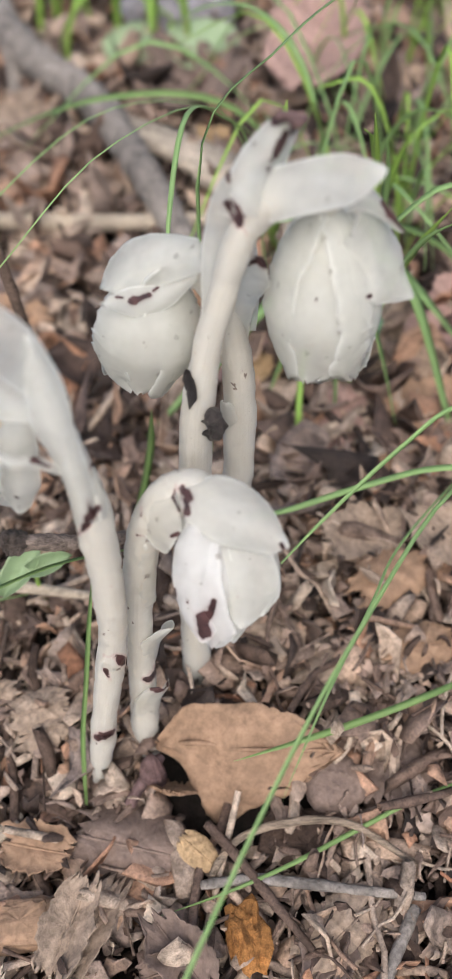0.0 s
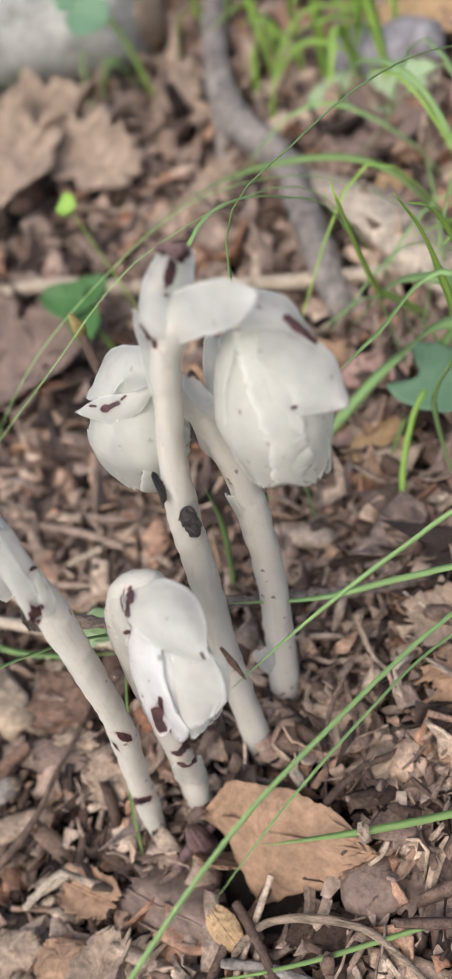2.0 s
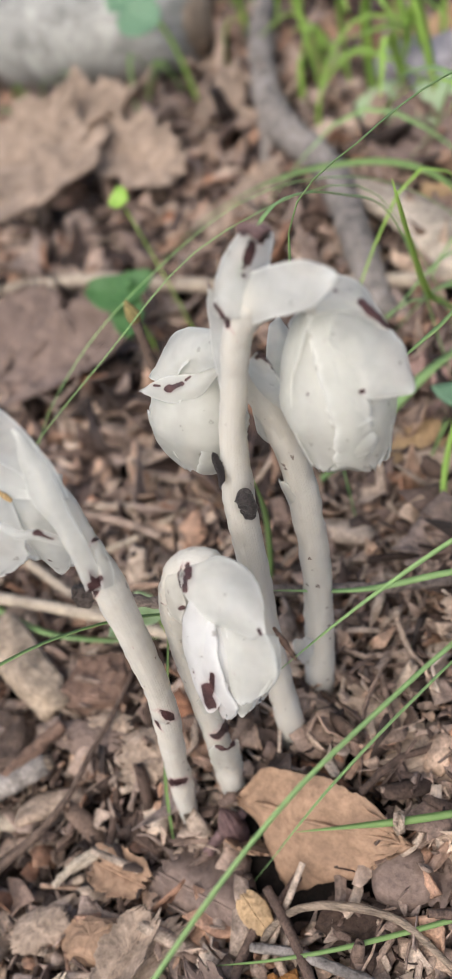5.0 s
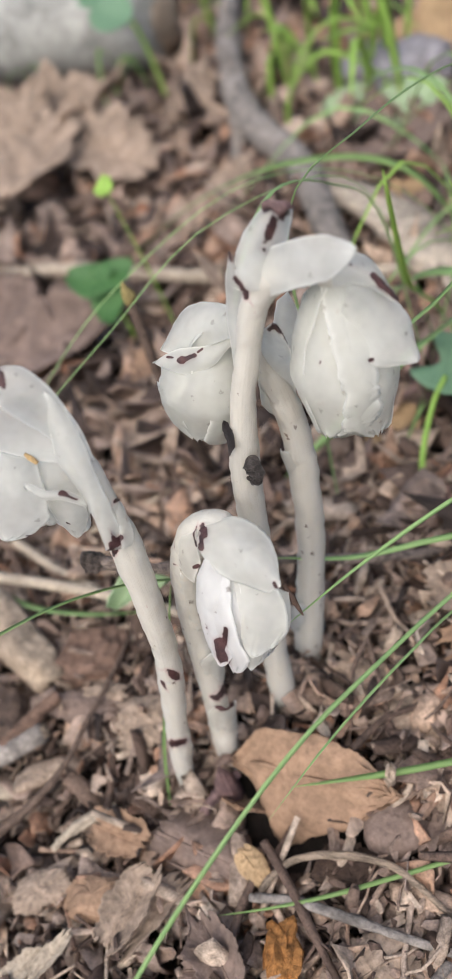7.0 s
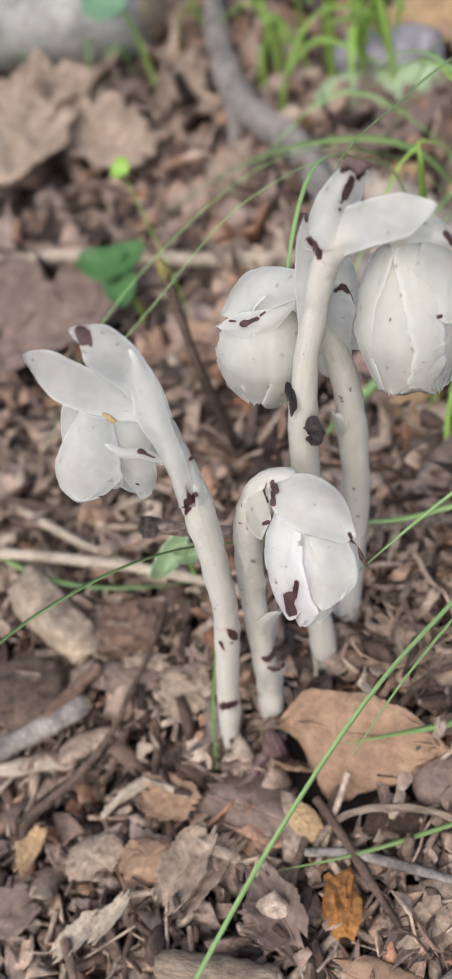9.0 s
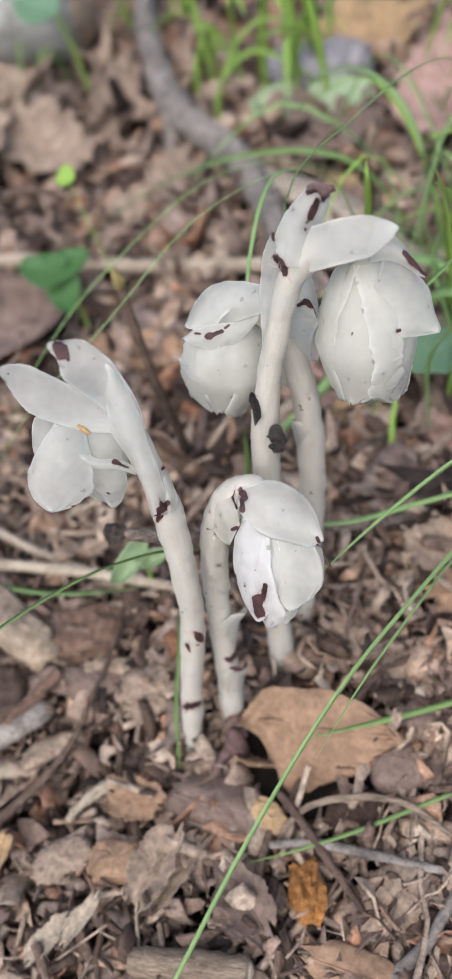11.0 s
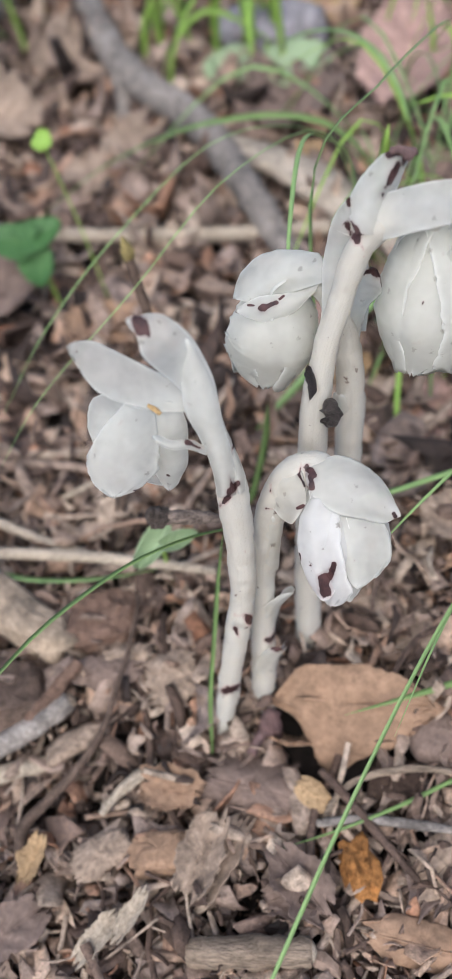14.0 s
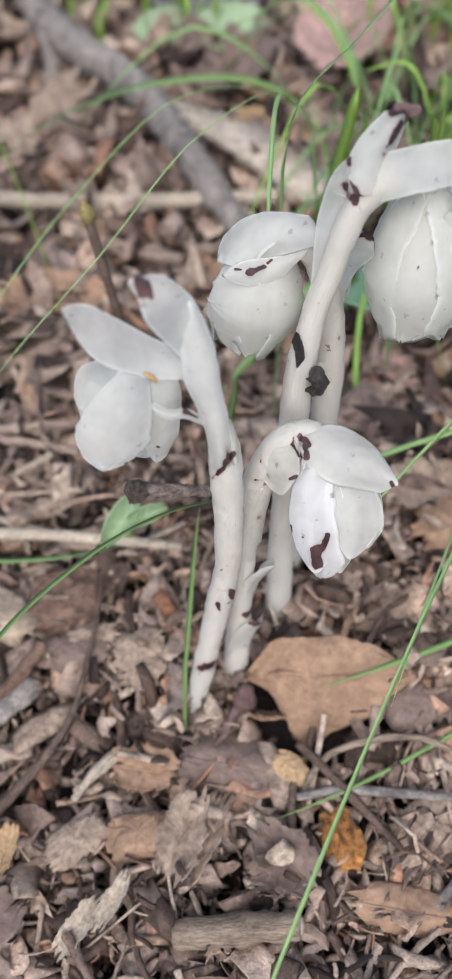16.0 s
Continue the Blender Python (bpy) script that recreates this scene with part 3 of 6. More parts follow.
def sheet(parent, origin, left, mid, right, name="bract", material=None, label="", tip=0.2, ragged=0.04, thick=0.3, rim=0.0, marks=(), seed=0, pleat=0.0, root=1.0, n=64, m=41):
    """A thin curved petal, sepal or scale laid over three ribs, from its base to its tip, with thickness and an uneven margin."""
    v = 1 - (1 - np.linspace(0, 1, n)) ** 1.25
    ribs = []
    for rib in (left, mid, right):
        line = curve(rib, 160)
        ribs.append(np.array([np.interp(v, np.linspace(0, 1, 160), line[:, c]) for c in range(3)]).T)
    s = np.linspace(-1, 1, m)
    u = np.clip((v - 1 + tip) / tip, 0, 1)
    width = np.maximum(np.sqrt(1 - u * u), 0.06) * (1 - (1 - root) * np.clip(1 - v / 0.28, 0, 1) ** 1.6)
    grid, uv, rims, wil = np.zeros((n, m, 3)), [], [], []
    size = np.linalg.norm(ribs[1][-1] - ribs[1][0])
    for k in range(n):
        run = unit(ribs[1][min(k + 1, n - 1)] - ribs[1][max(k - 1, 0)])
        for j in range(m):
            side = float(s[j] > 0) * 5.0
            wob = 1 + ragged * v[k] * abs(s[j]) ** 2 * (wave((v[k] * 7, side, seed), 1.0) + 0.8 * wave((v[k] * 23, side, seed + 2), 1.0) + 0.5 * wave((v[k] * 61, side, seed + 4), 1.0))
            a = s[j] * width[k] * wob
            q = ribs[0][k] * (a * (a - 1) / 2) + ribs[1][k] * (1 - a * a) + ribs[2][k] * (a * (a + 1) / 2)
            if v[k] > 0.7:
                q = q + run * (ragged * size * 0.5 * (v[k] - 0.7) / 0.3 * (wave((s[j] * 3.0, seed, 1.0), 1.0) + 0.6 * wave((s[j] * 11.0, seed, 4.0), 1.0)))
            grid[k, j] = q
            uv.append((s[j] * size * 0.25, v[k] * 20))
            rims.append(max(abs(s[j]) ** 14, v[k] ** 22 if k > n // 2 else 0.0))
            wil.append(rim * max(0.0, (v[k] - 0.86) / 0.14) * (0.75 + 0.5 * wave((s[j] * 3.0, v[k] * 8, seed), 1.0)))
    nrm = np.cross(np.gradient(grid, axis=0), np.gradient(grid, axis=1))
    nrm /= np.linalg.norm(nrm, axis=2, keepdims=True) + 1e-9
    if np.sum(nrm @ SIGHT) < 0:
        nrm = -nrm
        turn = False
    else:
        turn = True
    for k in range(n):
        for j in range(m):
            p = grid[k, j]
            grid[k, j] = p - nrm[k, j] * (0.22 * wave(p, 0.28, seed) + 0.07 * wave(p, 0.9, seed + 3) + pleat * math.sin(18.0 * v[k] - 4.5 * abs(s[j])) * (1 - 0.5 * abs(s[j])))
    fade = thick * (1 - 0.85 * np.maximum(np.abs(s)[None, :] ** 3, (v ** 4)[:, None]))
    inner = grid + nrm * fade[:, :, None]
    g = n * m
    faces = []
    for k in range(n - 1):
        for j in range(m - 1):
            a, b, c, d = k * m + j, k * m + j + 1, (k + 1) * m + j + 1, (k + 1) * m + j
            faces += [(a, b, c, d), (g + d, g + c, g + b, g + a)]
    ring = [j for j in range(m)] + [k * m + m - 1 for k in range(1, n)] + [(n - 1) * m + j for j in range(m - 2, -1, -1)] + [k * m for k in range(n - 2, 0, -1)]
    for a, b in zip(ring, ring[1:] + ring[:1]):
        faces.append((b, a, g + a, g + b))
    if not turn:
        faces = [f[::-1] for f in faces]
    verts = np.vstack([grid.reshape(-1, 3), inner.reshape(-1, 3)])
    data = verts, faces, np.array(uv + uv), np.maximum(np.array(wil + wil), withered(verts, marks)), np.array(rims + rims)
    return part(name, shift(data, origin), material or PETAL, parent, label)


def ghost_plant(base, stem, radii, label, marks):
    plant = thing("ghost_pipe", base, label, "ghost pipe", "ghost pipe plants")
    part("stem", shift(tube(stem, radii, 300, 40, 0.10, int(abs(base[0])), marks), base), STEM, plant)
    return plant


# tall plant whose flower hangs towards the grass
WITHERED = [((-1.5, 85.3, 95.0), (-1.4, 83.8, 92.5), 0.44), ((-1.8, 85.4, 91.6), (-0.2, 84.6, 89.7), 0.72), ((0.1, 84.4, 89.3), (0.6, 83.6, 87.9), 0.26), ((-1.3, 84.7, 90.4), (-1.8, 82.5, 87.1), 0.20),
         ((4.6, 87.1, 98.3), (3.0, 85.4, 95.8), 0.62), ((3.7, 87.6, 99.6), (6.5, 87.9, 99.1), 0.65), ((5.5, 87.6, 98.8), (6.1, 86.8, 97.2), 0.72), ((6.1, 83.2, 96.7), (7.6, 83.7, 97.3), 0.33),
         ((9.5, 83.3, 98.0), (10.8, 83.5, 98.0), 0.26), ((13.4, 85.7, 92.7), (16.1, 85.6, 90.9), 0.55), ((15.5, 86.9, 89.8), (18.3, 86.0, 87.2), 0.52)]
FLECKED = [((-1.4, 81.7, 80.6), (-1.2, 81.4, 80.1), 0.21), ((-3.4, 80.9, 80.3), (-3.3, 80.7, 80.0), 0.23), ((-6.4, 83.2, 72.1), (-6.5, 82.3, 71.1), 0.26), ((14.4, 83.5, 79.7), (14.7, 83.6, 79.7), 0.33),
         ((8.4, 82.2, 80.6), (8.6, 81.9, 80.0), 0.21), ((12.6, 84.3, 67.8), (12.2, 83.9, 67.4), 0.29), ((3.4, 83.1, 70.4), (3.6, 82.9, 70.0), 0.31), ((10.9, 84.9, 87.4), (10.9, 84.5, 86.8), 0.26),
         ((14.7, 86.7, 89.6), (15.0, 86.5, 89.3), 0.39), ((-6.9, 78.9, 58.5), (-6.7, 78.8, 58.3), 0.29), ((-6.0, 79.1, 58.4), (-5.8, 78.7, 57.9), 0.26), ((-7.6, 81.8, 67.2), (-7.2, 81.0, 66.1), 0.39),
         ((7.2, 80.5, 75.3), (8.0, 80.5, 75.1), 0.20)]
B = (-10, 76, 1)
c_plant = ghost_plant(B, [(-10.5, 75.5, -4), (-9.2, 79, 28), (-7.8, 82, 48), (-6.9, 83.4, 60), (-5.0, 84.8, 71), (-2.4, 85.7, 80), (-0.4, 86.2, 86.2), (1.6, 86.7, 89.4), (4.4, 87.3, 90.8), (7.0, 88.2, 90.8), (9.0, 89.0, 89.6), (9.7, 89.3, 87.6)],
                      [2.5, 2.35, 2.3, 2.35, 1.85, 1.75, 1.9, 2.1, 2.2, 2.1, 1.9, 1.7], "tall white ghost pipe with a full nodding flower and browned scales", WITHERED + FLECKED)
bell(c_plant, B, (9.8, 89.6, 88.8), (9.6, 86.2, 66.2), 6.9, 0.66, 1.88, 31, PETAL, WITHERED + FLECKED, wide=1.55, turns=(1.98, 3.25, 4.3, 5.35, 0.5), broad=(1.4, 1.0, 1.0, 1.0, 0.9), label="white nodding bell flower with ragged brown-flecked petals", reach=(1.0, 0.92, 0.9, 0.9, 1.06))
sheet(c_plant, B, [(-2.7, 86.0, 90.1), (-1.2, 87.7, 94.3), (0.8, 88.5, 97.0), (3.2, 89.0, 99.2)], [(0.6, 84.3, 90.3), (1.7, 85.8, 94.3), (3.8, 86.8, 97.5), (5.8, 87.4, 100.2)], [(4.5, 88.3, 88.3), (4.3, 89.2, 92.0), (5.2, 89.6, 94.8), (6.4, 90.2, 98.0)], marks=WITHERED, tip=0.06, rim=0.55, root=0.35, seed=41, label="upright white bract with a withered brown tip")
sheet(c_plant, B, [(-3.3, 89.0, 91.4), (0.7, 88.6, 93.1), (6.7, 85.4, 96.4), (10.5, 85.2, 97.0), (13.6, 84.7, 96.5)], [(-3.0, 87.1, 90.1), (1.3, 85.9, 91.4), (7.0, 84.4, 94.1), (11.0, 83.3, 95.6), (14.9, 82.8, 96.1)], [(-3.0, 86.9, 87.9), (1.4, 85.5, 88.4), (6.5, 83.3, 90.9), (10.4, 82.4, 92.3), (13.0, 82.1, 93.2)], marks=WITHERED, tip=0.22, ragged=0.03, root=0.3, seed=42, label="broad white bract held out over the flower")
sheet(c_plant, B, [(-5.6, 85.4, 73.6), (-5.0, 87.6, 83.8), (-3.6, 87.8, 90.6), (-1.8, 86.8, 94.5)], [(-4.3, 85.0, 73.8), (-3.0, 86.9, 84.2), (-2.0, 86.3, 90.3), (-1.4, 85.7, 95.1)], [(-3.1, 87.5, 75.2), (-1.5, 87.6, 82.5), (-1.0, 86.7, 88.3), (-1.2, 85.8, 94.2)], marks=WITHERED + FLECKED, tip=0.2, ragged=0.02, material=SCALE, seed=46, label="narrow sheathing bract edged dark brown")
sheet(c_plant, B, [(8.3, 90.1, 91.5), (11.2, 90.9, 91.4), (14.3, 90.9, 89.9), (17.0, 89.1, 86.7)], [(11.0, 85.0, 92.6), (13.2, 86.6, 92.1), (15.7, 87.0, 90.0), (18.3, 86.3, 86.7)], [(11.1, 84.1, 90.5), (13.4, 85.6, 89.7), (15.7, 86.5, 88.0), (17.8, 86.4, 85.5)], marks=WITHERED, tip=0.3, name="sepal", seed=43, label="white sepal with a dark withered fold")
sheet(c_plant, B, [(12.8, 86.2, 90.3), (16.1, 88.5, 87.2), (18.8, 88.9, 82.3), (19.7, 88.6, 77.8)], [(12.4, 84.8, 88.7), (14.4, 85.7, 85.5), (17.1, 85.5, 81.7), (20.1, 85.0, 78.3)], [(10.6, 85.7, 84.6), (12.4, 84.2, 82.2), (14.8, 83.2, 79.1), (17.5, 84.6, 77.1)], marks=WITHERED + FLECKED, tip=0.32, ragged=0.06, rim=0.3, name="sepal", seed=48, label="flared white sepal with a ragged speckled edge")
sheet(c_plant, B, [(-7.6, 80.8, 64.5), (-7.9, 82.0, 66.7), (-8.8, 83.1, 69.0)], [(-7.0, 80.7, 65.5), (-7.1, 81.7, 67.3), (-7.7, 82.7, 69.5)], [(-6.5, 81.2, 66.0), (-6.6, 82.2, 67.5), (-7.0, 83.4, 69.3)], material=BLACK, tip=0.5, ragged=0.35, seed=45, thick=0.25, label="blackened scale on the stem")
part("withered_tip", shift(tube([(3.6, 86.8, 100.3), (4.7, 86.8, 100.4), (5.7, 86.8, 99.9), (6.5, 87.6, 99.6), (7.0, 88.0, 99.1)], [0.35, 0.6, 0.75, 0.6, 0.2], 40, 18, 0.8, 9), B), PURPLE, c_plant, "crumpled purple-brown tip of the bract")
part("withered_scale", shift(tube([(-6.4, 81.4, 59.6), (-5.0, 80.9, 59.6), (-4.3, 80.8, 60.6), (-4.1, 81.0, 61.8), (-4.6, 81.4, 63.0), (-5.2, 81.8, 63.4)], [0.5, 1.3, 1.15, 1.5, 1.2, 0.5], 60, 34, 0.95, 5), B), KNOT, c_plant, "shrivelled black scale stuck to the stem")

# second tall plant, flower turned away to the other side
WITHERED = [((0.2, 86.7, 82.9), (1.7, 86.9, 82.8), 0.36), ((1.7, 87.1, 83.0), (2.9, 86.7, 82.1), 0.72), ((2.8, 86.7, 82.1), (3.4, 85.5, 80.3), 0.34), ((-14.3, 88.2, 76.3), (-12.2, 89.0, 76.4), 0.55),
         ((-16.0, 88.1, 77.2), (-15.2, 88.3, 76.9), 0.20), ((-17.8, 87.2, 76.6), (-17.4, 87.1, 76.2), 0.21), ((-12.2, 83.9, 72.3), (-12.0, 84.3, 72.7), 0.26), ((-16.2, 84.0, 69.4), (-15.9, 83.8, 69.0), 0.42),
         ((-11.4, 88.8, 77.5), (-10.8, 89.2, 77.7), 0.20), ((-0.1, 85.0, 75.6), (0.2, 84.9, 75.3), 0.23), ((0.9, 88.4, 62.1), (1.2, 88.1, 61.8), 0.36), ((-3.0, 88.1, 56.9), (-2.8, 87.9, 56.6), 0.29),
         ((-17.8, 84.2, 65.6), (-14.8, 84.6, 64.7), 0.20)]
B = (-9, 86.5, 1)
d_plant = ghost_plant(B, [(-9.2, 86.5, -4), (-5.2, 88.6, 18), (-2.2, 90, 36), (-1.2, 91.6, 52), (-1.2, 92, 60), (-2.0, 91.8, 68), (-3.4, 91.6, 74), (-5.2, 91.6, 77.2), (-8.0, 92.2, 78.4), (-10.6, 92.8, 77.4)],
                      [2.9, 2.6, 2.4, 2.4, 2.25, 2.1, 2.0, 1.9, 1.8, 1.5], "tall white ghost pipe with a hooded flower, behind its neighbour", WITHERED)
bell(d_plant, B, (-10.4, 93.4, 78.6), (-15.4, 91.2, 60.8), 7.0, 0.72, 1.22, 51, PETAL, WITHERED, wide=1.55, turns=(1.5, 2.85, 3.8, 4.8, 0.15), broad=(1.45, 1.0, 1.0, 1.0, 1.0), label="white bell flower under a broad hood", reach=(1.03, 0.93, 0.9, 0.9, 0.93))
sheet(d_plant, B, [(-5.6, 92.0, 82.8), (-9.4, 93.9, 82.2), (-13.2, 95.3, 81.1), (-16.7, 95.7, 78.4), (-19.1, 95.9, 75.0)], [(-4.7, 88.4, 83.0), (-8.6, 89.8, 82.0), (-12.4, 90.9, 80.4), (-15.7, 91.0, 78.3), (-18.3, 91.2, 76.3)], [(-5.1, 88.1, 80.5), (-8.7, 89.1, 78.5), (-12.1, 90.3, 76.6), (-14.9, 89.5, 76.3), (-17.2, 89.6, 76.8)], marks=WITHERED, tip=0.22, name="sepal", seed=52, ragged=0.04, label="hood-like white sepal")
sheet(d_plant, B, [(-5.9, 89.9, 79.7), (-10.3, 89.7, 77.9), (-14.5, 89.3, 77.7), (-18.0, 87.5, 77.1)], [(-5.7, 89.0, 79.7), (-10.0, 88.2, 77.0), (-14.0, 87.9, 76.5), (-17.9, 87.1, 77.0)], [(-6.1, 88.9, 78.5), (-9.6, 88.2, 75.2), (-13.7, 87.5, 74.4), (-17.7, 87.1, 76.4)], marks=WITHERED, tip=0.1, name="sepal", seed=58, ragged=0.04, label="white sepal drawn to a point, with a brown streak")
scale_leaf(d_plant, B, [(-4.6, 92.6, 79.6), (-9.0, 94.2, 81.0), (-13.4, 94.2, 76.4), (-15.4, 93.2, 71)], (-0.3, 0.35, 0.85), 10.0, 90, name="sepal", seed=53)
sheet(d_plant, B, [(-5.7, 92.4, 64.2), (-4.8, 91.7, 70.3), (-3.0, 90.8, 77.1), (-0.1, 87.8, 82.0)], [(-3.5, 91.4, 62.9), (-2.2, 90.7, 70.6), (-0.4, 89.1, 77.5), (2.1, 86.4, 83.5)], [(-0.0, 91.8, 61.8), (0.6, 92.1, 69.1), (1.8, 89.8, 74.9), (3.4, 85.8, 80.2)], marks=WITHERED, tip=0.1, seed=54, material=SCALE, label="white bract with a blackened tip")
sheet(d_plant, B, [(-3.5, 93.1, 67.3), (-2.9, 95.6, 73.6), (-1.5, 97.2, 78.9), (0.2, 96.7, 81.2)], [(-0.8, 92.3, 67.8), (-0.1, 94.7, 74.1), (0.6, 95.8, 78.8), (1.2, 95.7, 82.1)], [(1.3, 93.7, 66.6), (1.9, 95.6, 72.2), (1.8, 96.9, 77.4), (1.3, 96.8, 81.0)], marks=WITHERED, tip=0.3, seed=55, label="rounded white bract behind the stems")
scale_leaf(d_plant, B, [(-2.4, 89.6, 45), (-2.7, 89.7, 51), (-3.2, 89.6, 57.0)], (-0.5, -0.9, 0.1), 5.4, 140, base=0.95, blunt=2.6, thick=0.3, ripple=0.1, material=SCALE, seed=56, rim=0.2, marks=WITHERED)
scale_leaf(d_plant, B, [(-7.5, 86.0, 12), (-6.8, 84.8, 18), (-6.2, 84.4, 23)], (0.4, -0.9, 0.1), 4.6, 110, base=0.8, material=SCALE, seed=57, rim=0.7)

# front plant with an open flower
WITHERED = [((-26.9, 67.2, 92.0), (-26.6, 66.5, 91.1), 0.98), ((-26.1, 67.2, 91.9), (-25.8, 66.1, 90.5), 0.39), ((-35.2, 66.2, 89.4), (-35.2, 65.9, 89.0), 0.26), ((-34.5, 61.2, 78.7), (-33.3, 61.7, 78.9), 0.42),
         ((-31.8, 62.5, 79.4), (-31.2, 62.9, 79.7), 0.36), ((-23.0, 62.3, 76.0), (-21.5, 61.8, 75.4), 0.44), ((-21.4, 64.9, 71.9), (-19.5, 63.7, 70.6), 0.20), ((-18.8, 64.5, 68.7), (-18.1, 62.1, 66.6), 0.26),
         ((-17.5, 66.1, 71.5), (-18.9, 63.7, 69.3), 0.21), ((-17.5, 63.3, 66.3), (-18.8, 62.4, 65.5), 0.55), ((-20.1, 60.9, 64.3), (-18.9, 61.9, 65.1), 0.55), ((-19.5, 60.3, 63.8), (-19.4, 60.2, 63.7), 0.34),
         ((-22.5, 65.4, 79.8), (-22.4, 65.1, 79.5), 0.26)]
FLECKED = [((-20.8, 61.9, 35.6), (-19.0, 61.4, 35.3), 0.55), ((-19.2, 61.8, 35.5), (-18.3, 60.4, 34.6), 0.78), ((-21.0, 60.2, 33.4), (-20.3, 58.1, 32.1), 0.47), ((-24.9, 59.3, 13.7), (-22.9, 60.1, 14.0), 1.04),
         ((-26.8, 62.3, 76.1), (-26.6, 62.2, 76.0), 0.26), ((-29.2, 61.5, 72.9), (-28.9, 61.4, 72.8), 0.21), ((-27.6, 65.5, 65.9), (-27.3, 65.4, 65.8), 0.23), ((-29.5, 62.2, 75.8), (-29.4, 62.1, 75.8), 0.20),
         ((-25.0, 68.4, 83.3), (-24.8, 67.1, 81.8), 0.23), ((-17.6, 60.7, 54.0), (-17.5, 60.6, 53.9), 0.21), ((-22.8, 63.8, 69.5), (-20.9, 63.4, 69.1), 0.20), ((-31.7, 62.0, 66.9), (-29.3, 62.4, 66.9), 0.20)]
B = (-26.5, 59.5, 0)
a_plant = ghost_plant(B, [(-27.0, 59.0, -4), (-26.0, 59.5, 3), (-24.4, 60.3, 12), (-22.8, 61.0, 21), (-20.8, 62, 31), (-19.4, 62.3, 39), (-18.7, 62.6, 46), (-18.5, 63.2, 54), (-18.5, 63.8, 60), (-18.6, 64.3, 64.0), (-18.7, 64.6, 65.6), (-19.0, 65.0, 68.6), (-19.6, 65.6, 72.4), (-20.6, 66.8, 75.6), (-22.4, 68.2, 76.8), (-24.6, 69.6, 76.6)],
                      [1.5, 1.8, 2.15, 1.95, 2.2, 1.95, 2.1, 2.15, 2.3, 2.35, 2.1, 1.75, 1.6, 1.5, 1.4, 1.2], "white ghost pipe with a wide-open ragged flower and banded stem", WITHERED + FLECKED)
flower = part("flower", shift(tube([(-26.2, 69.4, 77.0), (-26.8, 70.2, 74.6), (-27.2, 70.8, 71.6), (-27.6, 71.2, 68.0), (-27.4, 71.4, 64.6)], [1.0, 1.9, 2.3, 2.3, 1.6], 30, 20, 0.08, 61), B), CREAM, a_plant, "open white flower with a cream centre")
part("stamen", shift(tube([(-27.8, 65.2, 80.0), (-27.0, 65.0, 79.4), (-26.4, 65.0, 78.6)], [0.25, 0.4, 0.25], 10, 8, 0.3, 69), B), ANTHER, flower, "orange-tan anther")
sheet(flower, B, [(-30.7, 64.4, 81.1), (-34.7, 64.8, 76.2), (-37.5, 63.5, 72.0), (-37.3, 61.2, 68.7)], [(-29.2, 64.4, 80.5), (-31.2, 63.2, 75.9), (-33.9, 61.6, 71.5), (-34.2, 60.5, 67.6)], [(-27.3, 66.0, 78.5), (-27.5, 64.8, 72.9), (-28.4, 63.7, 68.8), (-30.7, 62.3, 65.7)], marks=WITHERED + FLECKED, tip=0.3, ragged=0.10, rim=0.3, name="petal", seed=61)
sheet(flower, B, [(-28.2, 66.3, 78.9), (-28.8, 66.1, 73.4), (-29.4, 65.9, 67.6), (-29.7, 67.0, 62.8)], [(-25.5, 66.5, 79.2), (-26.0, 65.7, 73.6), (-26.6, 65.7, 67.6), (-28.1, 66.6, 61.5)], [(-24.0, 67.1, 77.8), (-23.9, 67.5, 72.8), (-24.7, 67.4, 66.9), (-26.1, 68.2, 61.5)], marks=WITHERED + FLECKED, tip=0.3, ragged=0.09, rim=0.25, name="petal", seed=62)
sheet(flower, B, [(-32.4, 66.9, 81.2), (-36.4, 69.1, 77.6), (-37.7, 68.7, 74.1), (-37.5, 66.6, 72.0)], [(-30.5, 66.0, 80.7), (-33.8, 67.6, 77.2), (-35.7, 67.1, 73.9), (-36.1, 65.6, 71.8)], [(-29.1, 65.7, 79.3), (-30.9, 66.8, 75.0), (-32.9, 66.6, 71.9), (-34.3, 65.8, 70.5)], marks=WITHERED, tip=0.3, ragged=0.10, rim=0.25, name="petal", seed=63)
sheet(flower, B, [(-31.3, 71.8, 73.5), (-33.2, 70.2, 68.1), (-33.4, 69.0, 63.1), (-32.6, 69.3, 59.3)], [(-28.2, 73.0, 72.1), (-29.4, 71.4, 66.6), (-29.9, 70.2, 61.5), (-30.0, 70.6, 58.0)], [(-25.1, 72.0, 72.9), (-25.6, 70.5, 67.3), (-26.6, 69.6, 62.6), (-27.8, 70.2, 59.4)], tip=0.3, ragged=0.10, name="petal", seed=64)
sheet(flower, B, [(-31.6, 69.7, 76.7), (-36.1, 69.6, 73.7), (-37.6, 68.5, 69.1), (-36.6, 67.5, 64.3)], [(-29.0, 71.0, 75.2), (-32.8, 70.1, 70.7), (-34.3, 69.0, 65.8), (-34.0, 68.7, 61.5)], [(-27.0, 70.1, 74.9), (-29.2, 68.7, 69.5), (-30.5, 68.2, 65.1), (-31.4, 68.5, 61.5)], tip=0.3, ragged=0.10, name="petal", seed=65)
